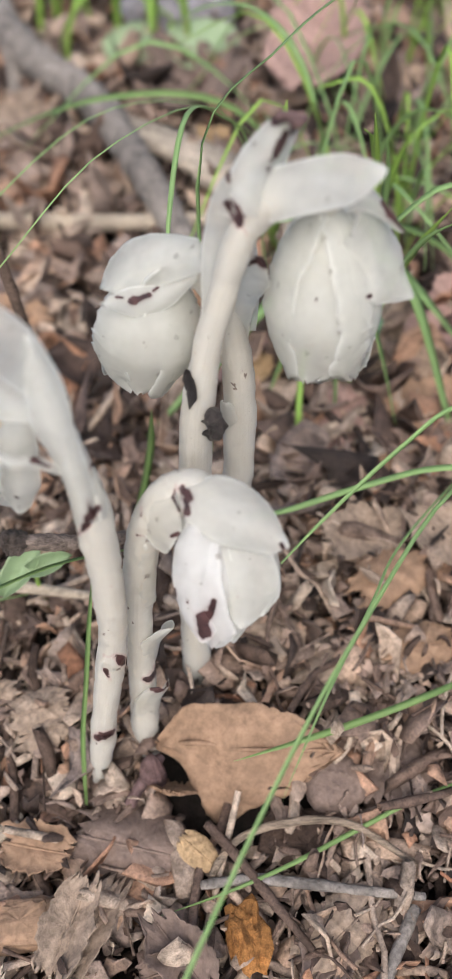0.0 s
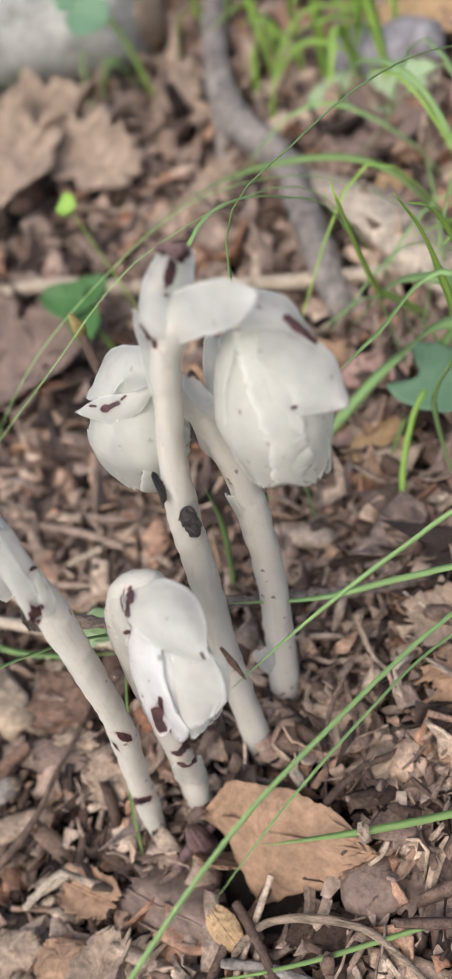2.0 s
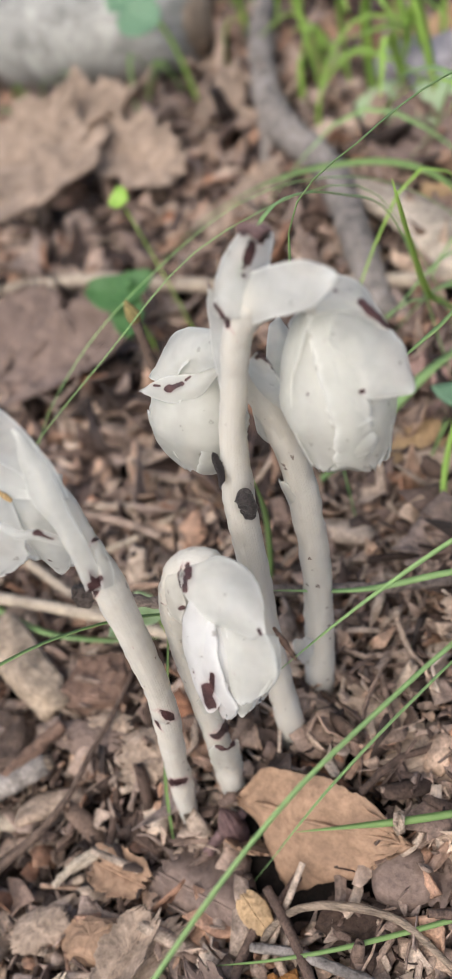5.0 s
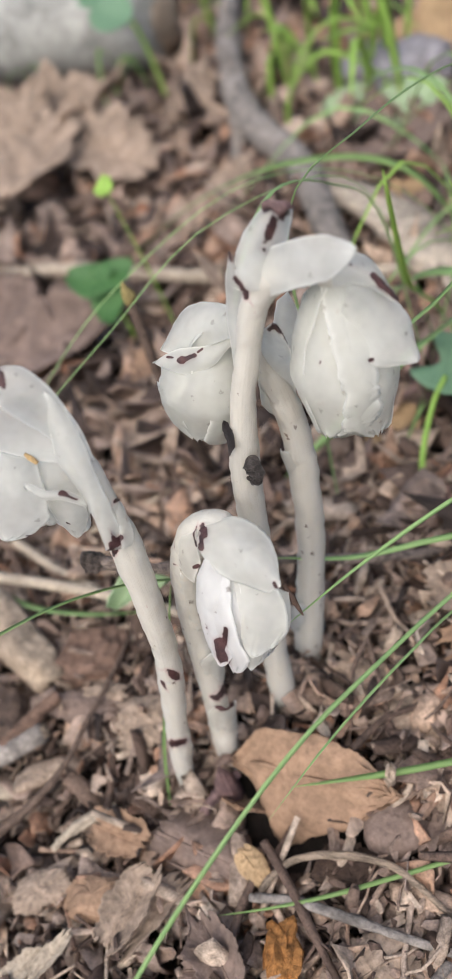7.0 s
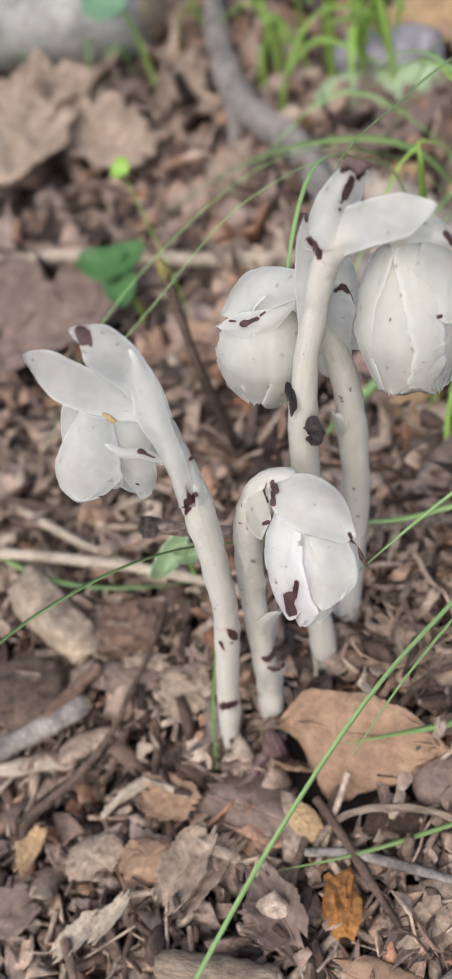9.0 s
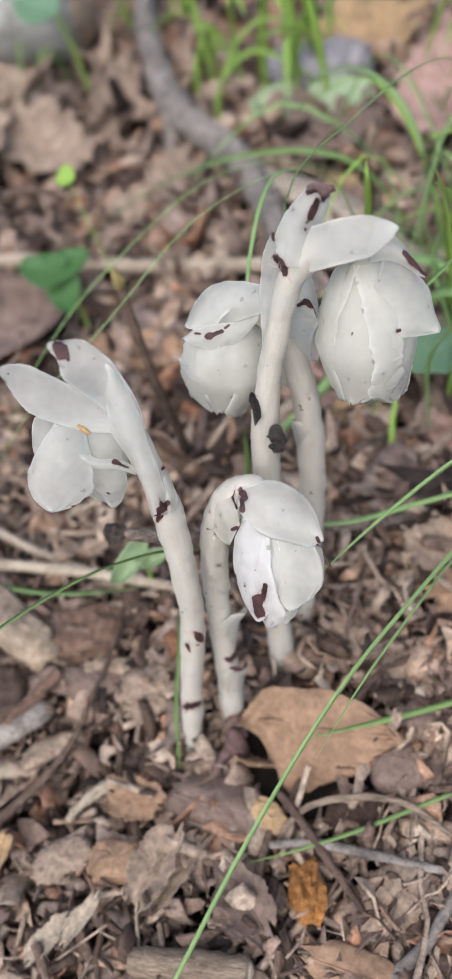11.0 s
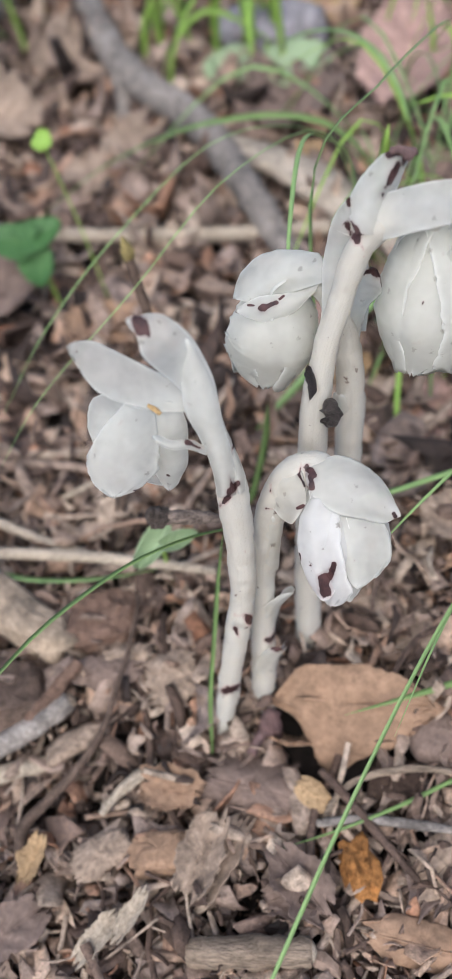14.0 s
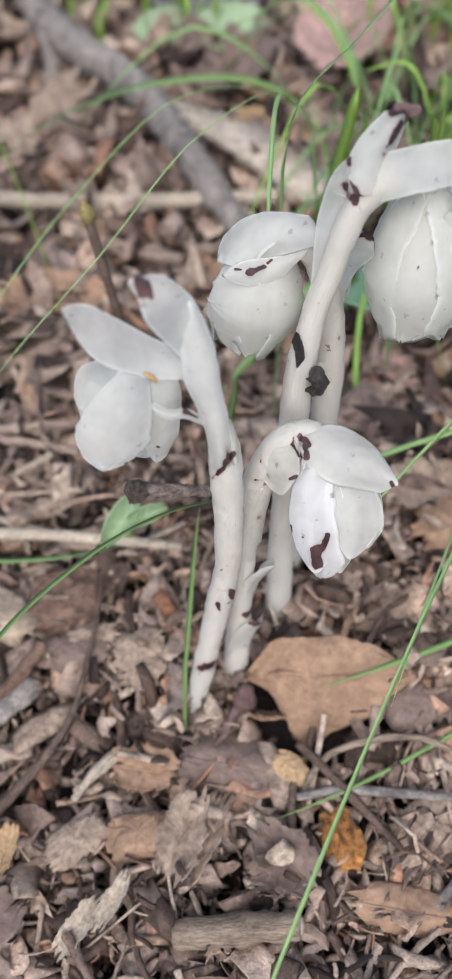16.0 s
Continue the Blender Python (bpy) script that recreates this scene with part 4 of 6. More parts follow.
sheet(a_plant, B, [(-21.3, 66.5, 78.0), (-24.7, 65.8, 83.8), (-26.7, 64.3, 88.8), (-27.2, 65.6, 91.1), (-28.4, 66.0, 92.4)], [(-20.3, 65.8, 78.7), (-22.2, 66.2, 84.5), (-24.1, 65.7, 89.7), (-25.8, 66.6, 92.1), (-28.1, 66.3, 93.1)], [(-18.8, 66.5, 77.9), (-19.2, 67.1, 83.0), (-21.1, 67.8, 88.5), (-24.0, 68.5, 91.4), (-27.5, 67.7, 92.8)], marks=WITHERED + FLECKED, tip=0.16, ragged=0.03, name="sepal", seed=66, label="curled-back white sepal with a brown tip")
sheet(a_plant, B, [(-20.5, 62.6, 64.4), (-21.1, 64.0, 71.5), (-23.0, 64.8, 78.5), (-23.2, 66.0, 82.8), (-23.2, 67.7, 87.8)], [(-19.0, 61.0, 66.0), (-19.3, 62.6, 72.9), (-20.3, 63.9, 80.0), (-20.8, 65.3, 84.2), (-21.7, 67.0, 89.0)], [(-17.3, 62.8, 64.6), (-17.8, 64.1, 71.2), (-18.5, 65.2, 78.0), (-19.3, 66.7, 82.9), (-20.9, 67.7, 87.7)], marks=WITHERED + FLECKED, tip=0.1, ragged=0.02, seed=68, label="broad white bract clasping the flower neck")
sheet(a_plant, B, [(-21.2, 69.8, 78.5), (-26.3, 69.4, 81.6), (-29.7, 69.1, 84.7), (-33.0, 68.7, 87.6), (-35.8, 67.7, 89.8)], [(-21.0, 68.0, 77.6), (-27.1, 66.7, 80.6), (-31.1, 65.8, 84.2), (-33.9, 65.9, 86.7), (-36.2, 66.1, 89.4)], [(-21.4, 67.2, 76.5), (-26.5, 65.5, 78.5), (-30.4, 64.4, 81.1), (-33.4, 64.2, 83.7), (-35.9, 65.3, 87.9)], marks=WITHERED + FLECKED, tip=0.2, ragged=0.05, name="sepal", seed=67, label="outspread white sepal")
sheet(a_plant, B, [(-21.0, 64.3, 72.6), (-22.9, 63.4, 75.2), (-25.1, 62.3, 76.5), (-27.3, 62.7, 77.9)], [(-20.8, 63.6, 72.6), (-22.9, 62.5, 75.2), (-25.2, 61.3, 76.5), (-27.1, 61.5, 77.8)], [(-21.1, 63.5, 71.9), (-23.0, 62.4, 74.3), (-25.2, 61.3, 75.6), (-27.0, 61.5, 76.7)], marks=WITHERED, tip=0.2, ragged=0.04, seed=69, thick=0.18, label="thin curled bract with a brown margin")
sheet(a_plant, B, [(-17.6, 62.8, 65.0), (-18.3, 64.2, 67.2), (-19.2, 65.1, 69.0), (-18.9, 66.7, 71.4)], [(-17.1, 61.7, 65.9), (-17.4, 63.2, 68.0), (-17.8, 64.2, 69.9), (-18.4, 65.8, 72.4)], [(-16.6, 63.3, 64.9), (-16.5, 64.5, 66.8), (-16.9, 65.4, 68.6), (-17.8, 66.7, 70.6)], marks=WITHERED, tip=0.15, ragged=0.03, material=SCALE, seed=70, label="thin collar bract with a brown margin")
scale_leaf(a_plant, B, [(-21.2, 60.4, 28), (-20.3, 60.1, 32), (-19.7, 60.2, 37.0)], (0.2, -1.0, 0.0), 5.0, 150, base=1.0, thick=0.3, ripple=0.08, blunt=2.4, material=SCALE, seed=66, rim=0.5, marks=FLECKED, label="stem scale with a torn brown edge")
scale_leaf(a_plant, B, [(-25.5, 58.4, 5), (-24.4, 58.4, 11), (-23.4, 58.2, 15.4)], (0.1, -1.0, 0.0), 5.0, 150, base=1.0, thick=0.3, ripple=0.1, blunt=2.4, material=SCALE, seed=67, rim=0.9, marks=FLECKED)

# short plant with a closed bud
WITHERED = [((-8.7, 67.6, 65.3), (-9.1, 66.3, 64.2), 0.26), ((-9.1, 66.3, 64.2), (-8.4, 65.1, 63.2), 0.33), ((-7.9, 67.0, 64.9), (-7.1, 66.2, 64.3), 0.65), ((-7.6, 66.0, 64.1), (-7.5, 64.9, 63.1), 0.55),
         ((-4.8, 59.1, 52.8), (-4.9, 58.0, 52.0), 0.59), ((-7.9, 58.4, 53.2), (-7.1, 57.0, 52.3), 0.36), ((-8.4, 57.7, 51.5), (-7.3, 57.0, 51.1), 0.23), ((-6.3, 58.3, 49.9), (-6.1, 56.7, 48.8), 1.23),
         ((-5.4, 58.2, 50.9), (-5.8, 57.3, 50.3), 0.52), ((-1.6, 60.0, 57.7), (-2.0, 58.8, 56.7), 0.23), ((-1.5, 57.5, 55.1), (-1.3, 57.3, 55.0), 0.39), ((-7.5, 59.4, 57.7), (-7.6, 58.7, 57.2), 0.23),
         ((-6.3, 58.8, 57.4), (-6.3, 58.5, 57.2), 0.23)]
FLECKED = [((-13.6, 69.1, 59.2), (-13.7, 68.2, 58.4), 0.26), ((-14.5, 67.4, 55.7), (-13.1, 67.3, 55.6), 0.23), ((-9.6, 64.0, 59.6), (-8.8, 64.2, 59.8), 0.34), ((-12.9, 66.3, 52.6), (-12.7, 66.1, 52.5), 0.31),
         ((-5.8, 61.8, 64.6), (-5.4, 61.3, 64.3), 0.20), ((3.6, 60.5, 62.3), (3.9, 60.0, 62.0), 0.39), ((-9.7, 61.1, 52.6), (-9.7, 60.2, 51.9), 0.33), ((-10.8, 67.2, 60.3), (-10.6, 66.9, 60.1), 0.26),
         ((-3.7, 59.1, 52.2), (-3.6, 57.6, 51.2), 0.20), ((-13.5, 67.7, 34.1), (-12.5, 67.7, 34.1), 0.52), ((-16.6, 65.8, 20.8), (-14.8, 67.5, 21.3), 1.17)]
B = (-19, 65, 1)
b_plant = ghost_plant(B, [(-19.4, 64.4, -4), (-17.8, 66.4, 17), (-16.5, 68, 37), (-14.8, 68.6, 49), (-12.6, 69.0, 56.4), (-9.6, 69.4, 60.6), (-6.6, 69.2, 61.8), (-4.6, 67.6, 60.6)],
                      [2.4, 2.2, 2.1, 2.3, 2.6, 2.9, 2.8, 2.2], "short white ghost pipe with a closed nodding bud", WITHERED + FLECKED)
bell(b_plant, B, (-5.8, 68.8, 63.0), (-3.2, 59.8, 44.2), 4.9, 0.62, 0.9, 71, BUD, WITHERED, wide=1.55, label="closed white bud with overlapping petals")
sheet(b_plant, B, [(-9.0, 68.4, 63.4), (-12.2, 69.0, 61.4), (-13.7, 68.6, 58.7), (-14.4, 68.7, 56.4)], [(-8.5, 65.7, 63.2), (-11.0, 66.0, 61.0), (-12.2, 66.0, 58.7), (-12.8, 65.9, 56.3)], [(-8.3, 64.6, 60.1), (-9.7, 64.1, 57.4), (-10.5, 64.5, 55.5), (-11.2, 65.1, 53.7)], marks=WITHERED + FLECKED, tip=0.35, ragged=0.02, material=SCALE, seed=78, label="creamy bract wrapping the bent neck")
sheet(b_plant, B, [(-7.7, 68.9, 63.6), (-3.7, 69.7, 64.2), (0.4, 68.5, 63.1), (2.8, 65.2, 62.7), (4.4, 61.7, 62.2)], [(-8.3, 65.9, 63.9), (-4.6, 65.0, 64.2), (-1.0, 63.4, 64.1), (2.0, 62.1, 63.2), (4.5, 60.4, 62.0)], [(-7.2, 64.0, 62.1), (-4.6, 62.5, 60.5), (-1.2, 61.6, 59.8), (2.0, 60.5, 60.1), (4.0, 60.4, 61.1)], marks=WITHERED + FLECKED, tip=0.2, ragged=0.03, name="sepal", seed=72, label="smooth white sepal over the bud")
sheet(b_plant, B, [(-7.9, 64.9, 60.5), (-9.6, 63.4, 57.2), (-9.8, 60.9, 52.4), (-8.2, 58.0, 47.0)], [(-6.5, 63.7, 62.1), (-7.1, 61.5, 58.1), (-7.1, 59.5, 53.4), (-6.2, 56.4, 47.2)], [(-4.6, 63.9, 60.7), (-3.7, 61.9, 57.2), (-3.1, 59.8, 52.8), (-3.6, 57.7, 47.3)], marks=WITHERED + FLECKED, tip=0.25, ragged=0.03, rim=0.3, name="sepal", material=BUD, seed=73, label="mauve-tinged sepal with a brown blotch")
sheet(b_plant, B, [(-5.5, 65.1, 59.2), (-4.9, 62.7, 56.4), (-3.7, 60.2, 53.0), (-2.9, 58.1, 49.2)], [(-2.3, 63.6, 59.5), (-1.0, 61.7, 57.4), (-0.5, 59.4, 53.8), (-1.1, 57.3, 49.2)], [(2.1, 63.7, 57.4), (3.3, 62.3, 55.1), (3.5, 60.4, 52.1), (1.9, 58.7, 48.5)], marks=WITHERED + FLECKED, tip=0.3, ragged=0.05, rim=0.2, name="sepal", seed=74)
sheet(b_plant, B, [(-0.3, 64.4, 57.5), (1.4, 63.0, 55.4), (1.6, 60.8, 52.5), (0.3, 58.5, 49.3)], [(2.0, 63.5, 57.4), (2.8, 62.4, 55.4), (2.7, 60.1, 52.5), (1.3, 58.5, 49.9)], [(3.4, 64.2, 55.3), (3.7, 62.7, 53.5), (3.5, 60.9, 51.4), (2.3, 59.6, 49.5)], marks=WITHERED, tip=0.25, ragged=0.05, name="sepal", seed=79)
sheet(b_plant, B, [(-4.0, 60.8, 52.9), (-3.9, 59.3, 48.7), (-3.5, 58.6, 45.3)], [(-2.5, 60.0, 53.9), (-2.4, 58.4, 49.2), (-2.5, 57.5, 45.2)], [(-0.8, 60.5, 53.1), (-0.6, 59.1, 48.8), (-0.9, 59.2, 45.4)], marks=WITHERED, tip=0.3, ragged=0.04, name="petal", seed=80)
scale_leaf(b_plant, B, [(-17.6, 64.4, 6), (-16.2, 64.0, 14), (-13.8, 63.4, 21.4)], (0.55, -0.83, -0.1), 7.0, 140, base=0.9, blunt=3.0, material=SCALE, seed=75, rim=1.4, marks=FLECKED, label="flared scale with a dark rim")
scale_leaf(b_plant, B, [(-15.8, 66.4, 23), (-14.2, 66.2, 30), (-11.4, 65.6, 35.6)], (0.75, -0.65, -0.1), 6.2, 130, base=0.8, blunt=2.0, material=SCALE, seed=76, rim=0.2)
scale_leaf(b_plant, B, [(-15.8, 66.3, 40), (-14.9, 66.3, 48), (-13.4, 66.3, 55)], (-0.1, -1.0, 0.0), 5.6, 150, base=1.0, thick=0.3, ripple=0.1, blunt=2.6, material=SCALE, seed=77, rim=0.35)
part("withered_scale", shift(tube([(2.0, 66.0, 54.6), (3.2, 65.2, 52.4), (4.4, 64.4, 49.8)], [0.2, 0.5, 0.12], 8, 6, 0.3, 8), B), RED_WOOD, b_plant, "dry brown scale tip")


# young purple shoot by the stems
shoot = thing("plant_shoot", (-17.5, 58.5, 0), "purplish scaly young shoot pushing through the litter", "shoot")
part("stem", shift(tube([(-17.6, 58.6, -3), (-17.4, 58.4, 3), (-17.0, 58.0, 7.5)], [2.2, 2.0, 0.8], 14, 12, 0.15, 3), (-17.5, 58.5, 0)), PURPLE, shoot)
for k, (dx, dy) in enumerate(((-1.3, -1.2), (1.3, -1.2), (0.2, 1.5), (0.1, -1.7))):
    part("scale", shift(petal([(-17.5 + 0.7 * dx, 58.5 + 0.7 * dy, -3), (-17.4 + dx * 1.3, 58.4 + dy * 1.3, 1.5), (-17.1 + dx * 0.7, 58.2 + dy * 0.7, 5.6), (-17.0 + dx * 0.1, 58.0 + dy * 0.1, 9.0)], (dx, dy, 0.1), 3.8, 110, base=0.8, peak=0.35, blunt=1.1, seed=80 + k), (-17.5, 58.5, 0)), PURPLE, shoot)


# ---- grass blades ----
def grass_blade(points, width, material, label, turn=0.0, tip=0.3):
    base = points[0]
    return single("grass_blade", shift(blade(points, width, turn=turn, tip=tip), base), material, label, "grass blade", "grass blades", base)


LONG = "long slender green grass blade arching over the litter"
grass_blade([(62, 128, rise(62, 128)), (46, 106, 26), (29, 84, 40), (14, 59, 45.5), (5, 43.5, 45.8), (-5, 26, 40), (-14, 10, 31), (-24, -8, 20)], 0.66, GRASS, LONG, 0.5, 0.2)
grass_blade([(58, 132, rise(58, 132)), (38, 106, 18), (24, 84, 29), (17.4, 69, 35.6), (9.5, 53, 38.4), (3.1, 39.2, 38.8)], 0.45, GRASS, "short thin green grass blade with a fine tip", 0.3)
grass_blade([(66, 118, rise(66, 118)), (48, 104, 38), (32, 93.5, 51.5), (22, 86, 50.5), (10, 75, 47.8), (-0.5, 65, 44)], 0.75, GRASS, LONG, 0.4, 0.4)
grass_blade([(74, 98, rise(74, 98)), (52, 93, 34), (32, 93, 38), (18, 94.5, 31.5), (4, 91.5, 29), (-9.5, 84.8, 35.8)], 1.1, GRASS, LONG, 0.5)
grass_blade([(-78, 10, rise(-78, 10)), (-64, 28, 40), (-52, 46, 48), (-40, 60, 48), (-30, 69, 45.5), (-21.5, 76, 40), (-16, 82, 33)], 1.0, GRASS_DEEP, "dark green grass blade passing beside the stems", 0.4)
grass_blade([(8, 176, rise(8, 176)), (4, 168, 40), (-4, 156, 67), (-21, 126, 76), (-38, 108, 66), (-56, 97.5, 52), (-66, 92, 40)], 0.26, GRASS, LONG, 0.3)
grass_blade([(14, 192, rise(14, 192)), (10, 190, 34), (-6, 178, 56), (-26, 158, 66), (-45, 131, 62), (-60, 118, 50), (-72, 112, 34)], 0.32, GRASS, LONG, 0.3)
grass_blade([(6, 168, rise(6, 168)), (2, 158, 56), (-4, 146, 71), (-8, 124, 82), (-10.2, 106, 77), (-11, 100, 66)], 0.8, GRASS, "green grass blade bending down behind a flower", 0.2)
grass_blade([(-8, 124, rise(-8, 124)), (-7, 123, 40), (-6, 123, 78), (6, 134, 87), (17, 155, 86), (24, 190, 72), (26, 230, 50)], 0.7, GRASS, "fine wiry grass stalk rising over the litter", 0.3)
grass_blade([(22, 196, rise(22, 196)), (12, 186, 12), (6, 166, 33), (6, 154, 46), (7.5, 138, 77)], 3.4, GRASS_LIME, "stout yellow-green grass stem cut at its tip", 0.6, 0.06)
grass_blade([(44, 128, rise(44, 128)), (27, 134, 48), (8, 152, 28), (-8, 142, 16), (-24, 130, 5)], 2.6, GRASS, "broad soft grass blade drooping to the litter", 0.5)
grass_blade([(46, 120, rise(46, 120)), (38, 112, 60), (29, 108, 79), (18, 109, 69), (11, 108, 63)], 0.9, GRASS, "pale thin grass blade with a straight tip", 0.3)
grass_blade([(-24, 108, rise(-24, 108)), (-20.5, 107, 16), (-17.5, 106, 30), (-16, 104, 42)], 1.5, GRASS_DEEP, "short green grass blade standing behind the stems", 0.4)
grass_blade([(40, 58, rise(40, 58)), (26, 52.4, 3.6), (15.4, 47.6, 2.6), (5.0, 43.0, 1.4), (-5.3, 39.1, 0.6), (-15.9, 36.0, -0.6)], 0.8, GRASS_DEEP, "green grass blade lying over the twigs", 0.4, 0.5)
grass_blade([(44, 76, rise(44, 76)), (28, 66, 12), (15.0, 61.4, 11.4), (6.3, 59.1, 10.4), (-3.5, 56.9, 8.6)], 1.2, GRASS_DEEP, "green grass blade lying over the tan leaf", 0.4, 0.5)
grass_blade([(-29, 54, rise(-29, 54)), (-28, 60, 10), (-26.5, 66, 20), (-25, 72, 30), (-23.5, 76, 38)], 1.0, GRASS_DEEP, "thin green grass blade standing beside the stem", 0.4)
grass_blade([(-104, 102, rise(-104, 102)), (-90.8, 95.4, 7.4), (-78.6, 90.5, 8.0), (-66.4, 87.8, 8.2), (-52.7, 87.9, 8.4), (-41.5, 89.8, 8.6)], 1.7, GRASS, "green grass blade lying along a straw", 0.4)
grass_blade([(20, 205, rise(20, 205)), (0, 204, 42), (-30, 206, 46), (-62, 212, 34), (-90, 214, 16)], 1.8, GRASS_DEEP, "soft green grass blade", 0.4)
grass_blade([(24, 196, rise(24, 196)), (16, 200, 50), (4, 212, 62), (-12, 232, 54), (-20, 244, 38)], 1.3, GRASS, LONG, 0.4)
grass_blade([(28, 190, rise(28, 190)), (32, 184, 44), (40, 170, 58), (52, 152, 50), (60, 140, 34)], 1.5, GRASS, LONG, 0.4)
grass_blade([(52, 150, rise(52, 150)), (36, 150, 30), (22, 158, 40), (6, 170, 34), (-8, 176, 18)], 2.4, GRASS, LONG, 0.3)
grass_blade([(60, 170, rise(60, 170)), (44, 172, 26), (28, 166, 34), (14, 154, 24), (4, 140, 8)], 2.2, GRASS_DEEP, LONG, 0.3)
grass_blade([(26, 200, rise(26, 200)), (22, 180, 34), (20, 156, 40), (26, 136, 30), (30, 124, 16)], 1.6, GRASS_DEEP, LONG, 0.4)
LUSH = "bright green grass blade in a tuft behind the flowers"
grass_blade([(25, 154, rise(25, 154)), (24.7, 144.0, 25.7), (23.4, 138.0, 50.3), (21.8, 132.0, 69.2), (19.9, 126.0, 80.5)], 1.5, GRASS_LIME, LUSH, 0.4)
grass_blade([(27, 162, rise(27, 162)), (26.7, 152.0, 29.9), (24.9, 146.0, 53.5), (22.4, 140.0, 68.2), (19.7, 134.0, 73.9)], 1.7, GRASS_LIME, LUSH, 0.4)
grass_blade([(23, 144, rise(23, 144)), (23.3, 140.0, 19.6), (26.1, 134.0, 39.8), (29.6, 128.0, 55.4), (32.9, 122.0, 66.8)], 1.4, GRASS_LIME, LUSH, 0.4)
grass_blade([(26, 169, rise(26, 169)), (26.2, 159.0, 16.3), (27.3, 153.0, 39.3), (26.6, 147.0, 56.3), (24.8, 141.0, 68.9)], 1.6, GRASS, LUSH, 0.4)
grass_blade([(28, 176, rise(28, 176)), (28.0, 166.0, 25.4), (29.4, 160.0, 48.0), (31.6, 154.0, 63.1)], 1.5, GRASS_LIME, LUSH, 0.4)
grass_blade([(23, 174, rise(23, 174)), (23.2, 164.0, 25.8), (25.3, 158.0, 43.1), (25.0, 152.0, 57.1), (21.4, 146.0, 57.5)], 1.3, GRASS_LIME, LUSH, 0.4)
grass_blade([(19, 136, rise(19, 136)), (18.6, 132.0, 33.5), (25.1, 126.0, 50.1), (28.8, 120.0, 62.3), (32.8, 114.0, 70.0)], 1.1, GRASS, LUSH, 0.4)


def tuft(place, blades, height, reach, width, materials, label, seed, fall=(0.4, 1.0)):
    """A tuft of grass too dense to count, as one mesh."""
    rng = np.random.default_rng(seed)
    vs, fs, us, at = [], [], [], 0
    for _ in range(blades):
        a = rng.uniform(0, 2 * math.pi)
        x, y = place[0] + rng.normal(0, place[2]), place[1] + rng.normal(0, place[2])
        r, h = reach * rng.uniform(0.3, 1.1), height * rng.uniform(0.5, 1.1)
        z = rise(x, y) - 1
        pts = [(x, y, z), (x + 0.15 * r * math.cos(a), y + 0.15 * r * math.sin(a), z + 0.6 * h), (x + 0.5 * r * math.cos(a), y + 0.5 * r * math.sin(a), z + h), (x + r * math.cos(a), y + r * math.sin(a), z + h * rng.uniform(*fall))]
        v, f, u, _w = blade(pts, width * rng.uniform(0.6, 1.2), n=12, turn=rng.uniform(-0.6, 0.6))
        vs.append(v)
        us.append(u)
        fs += [tuple(i + at for i in q) for q in f]
        at += len(v)
    ob = part("grass_tuft", (np.vstack(vs), fs, np.vstack(us), None), materials, None)
    return tagged(ob, label, "grass", kind="stuff")


tuft((30, 186, 9), 11, 52, 50, 1.1, GRASS_LIME, "upright tuft of fine light green grass", 12, (0.3, 1.0))
tuft((14, 188, 8), 8, 48, 60, 1.0, GRASS, "loose tuft of fine arching green grass", 3)
tuft((40, 214, 14), 9, 46, 80, 1.2, GRASS, "soft green tuft of arching grass beside the pale wood", 11, (0.0, 0.7))
tuft((44, 236, 18), 14, 50, 70, 1.4, GRASS, "tuft of soft green grass among the litter", 4, (0.0, 0.8))
tuft((66, 290, 28), 18, 50, 70, 1.6, GRASS_LIME, "tuft of light green grass beyond the branch", 5, (0.0, 0.9))
tuft((-30, 318, 8), 10, 62, 46, 3.2, GRASS_LIME, "clump of broad light green blades far behind", 6, (0.4, 1.2))
tuft((-56, 330, 14), 9, 44, 40, 2.6, GRASS_LIME, "low clump of light green blades far behind", 7, (0.4, 1.2))
tuft((-190, 360, 30), 16, 26, 30, 2.0, GRASS_DEEP, "low green growth before the log", 8)
tuft((-96, 440, 30), 14, 40, 40, 3.0, GRASS_LIME, "light green growth far behind", 9)


# ---- twigs, straws and sticks ----
def stick(name, points, radii, material, label, category="twig", rough=0.25, n=30, sides=9, seed=1, group="twigs", level=True):
    """A twig, straw or stick; level ones were placed for a level floor and sink with the dip."""
    base = points[0]
    ob = single(name, shift(tube(points, radii, n, sides, rough, seed), base), material, label, category, group, base)
    if not level:
        ob.location = Vector(base) * MM
    return ob


T0 = (-34.2, 72.4, 48.8)
KNOB = plain_organic("knob_bark", (0.17, 0.135, 0.12), 0.2, noise_scale=900.0, rough=0.5, contrast=0.9, bump_amt=1.0, bump_dist=0.002, spec=0.4)
twig = thing("twig", T0, "brown broken twig with a knobbly end, propped behind the stems", "twig", "twigs")
part("shaft", shift(tube([(-33.4, 71.8, 48.8), (-29.6, 72.5, 47.8), (-26.2, 73.2, 46.4), (-21.0, 76.4, 42.4), (-12, 88, 31), (4, 101, 17), (20, 114, rise(20, 114))], [1.3, 1.15, 1.1, 1.0, 0.95, 1.0, 1.1], 110, 16, 0.4, 5), T0), TWIG_BARK, twig)
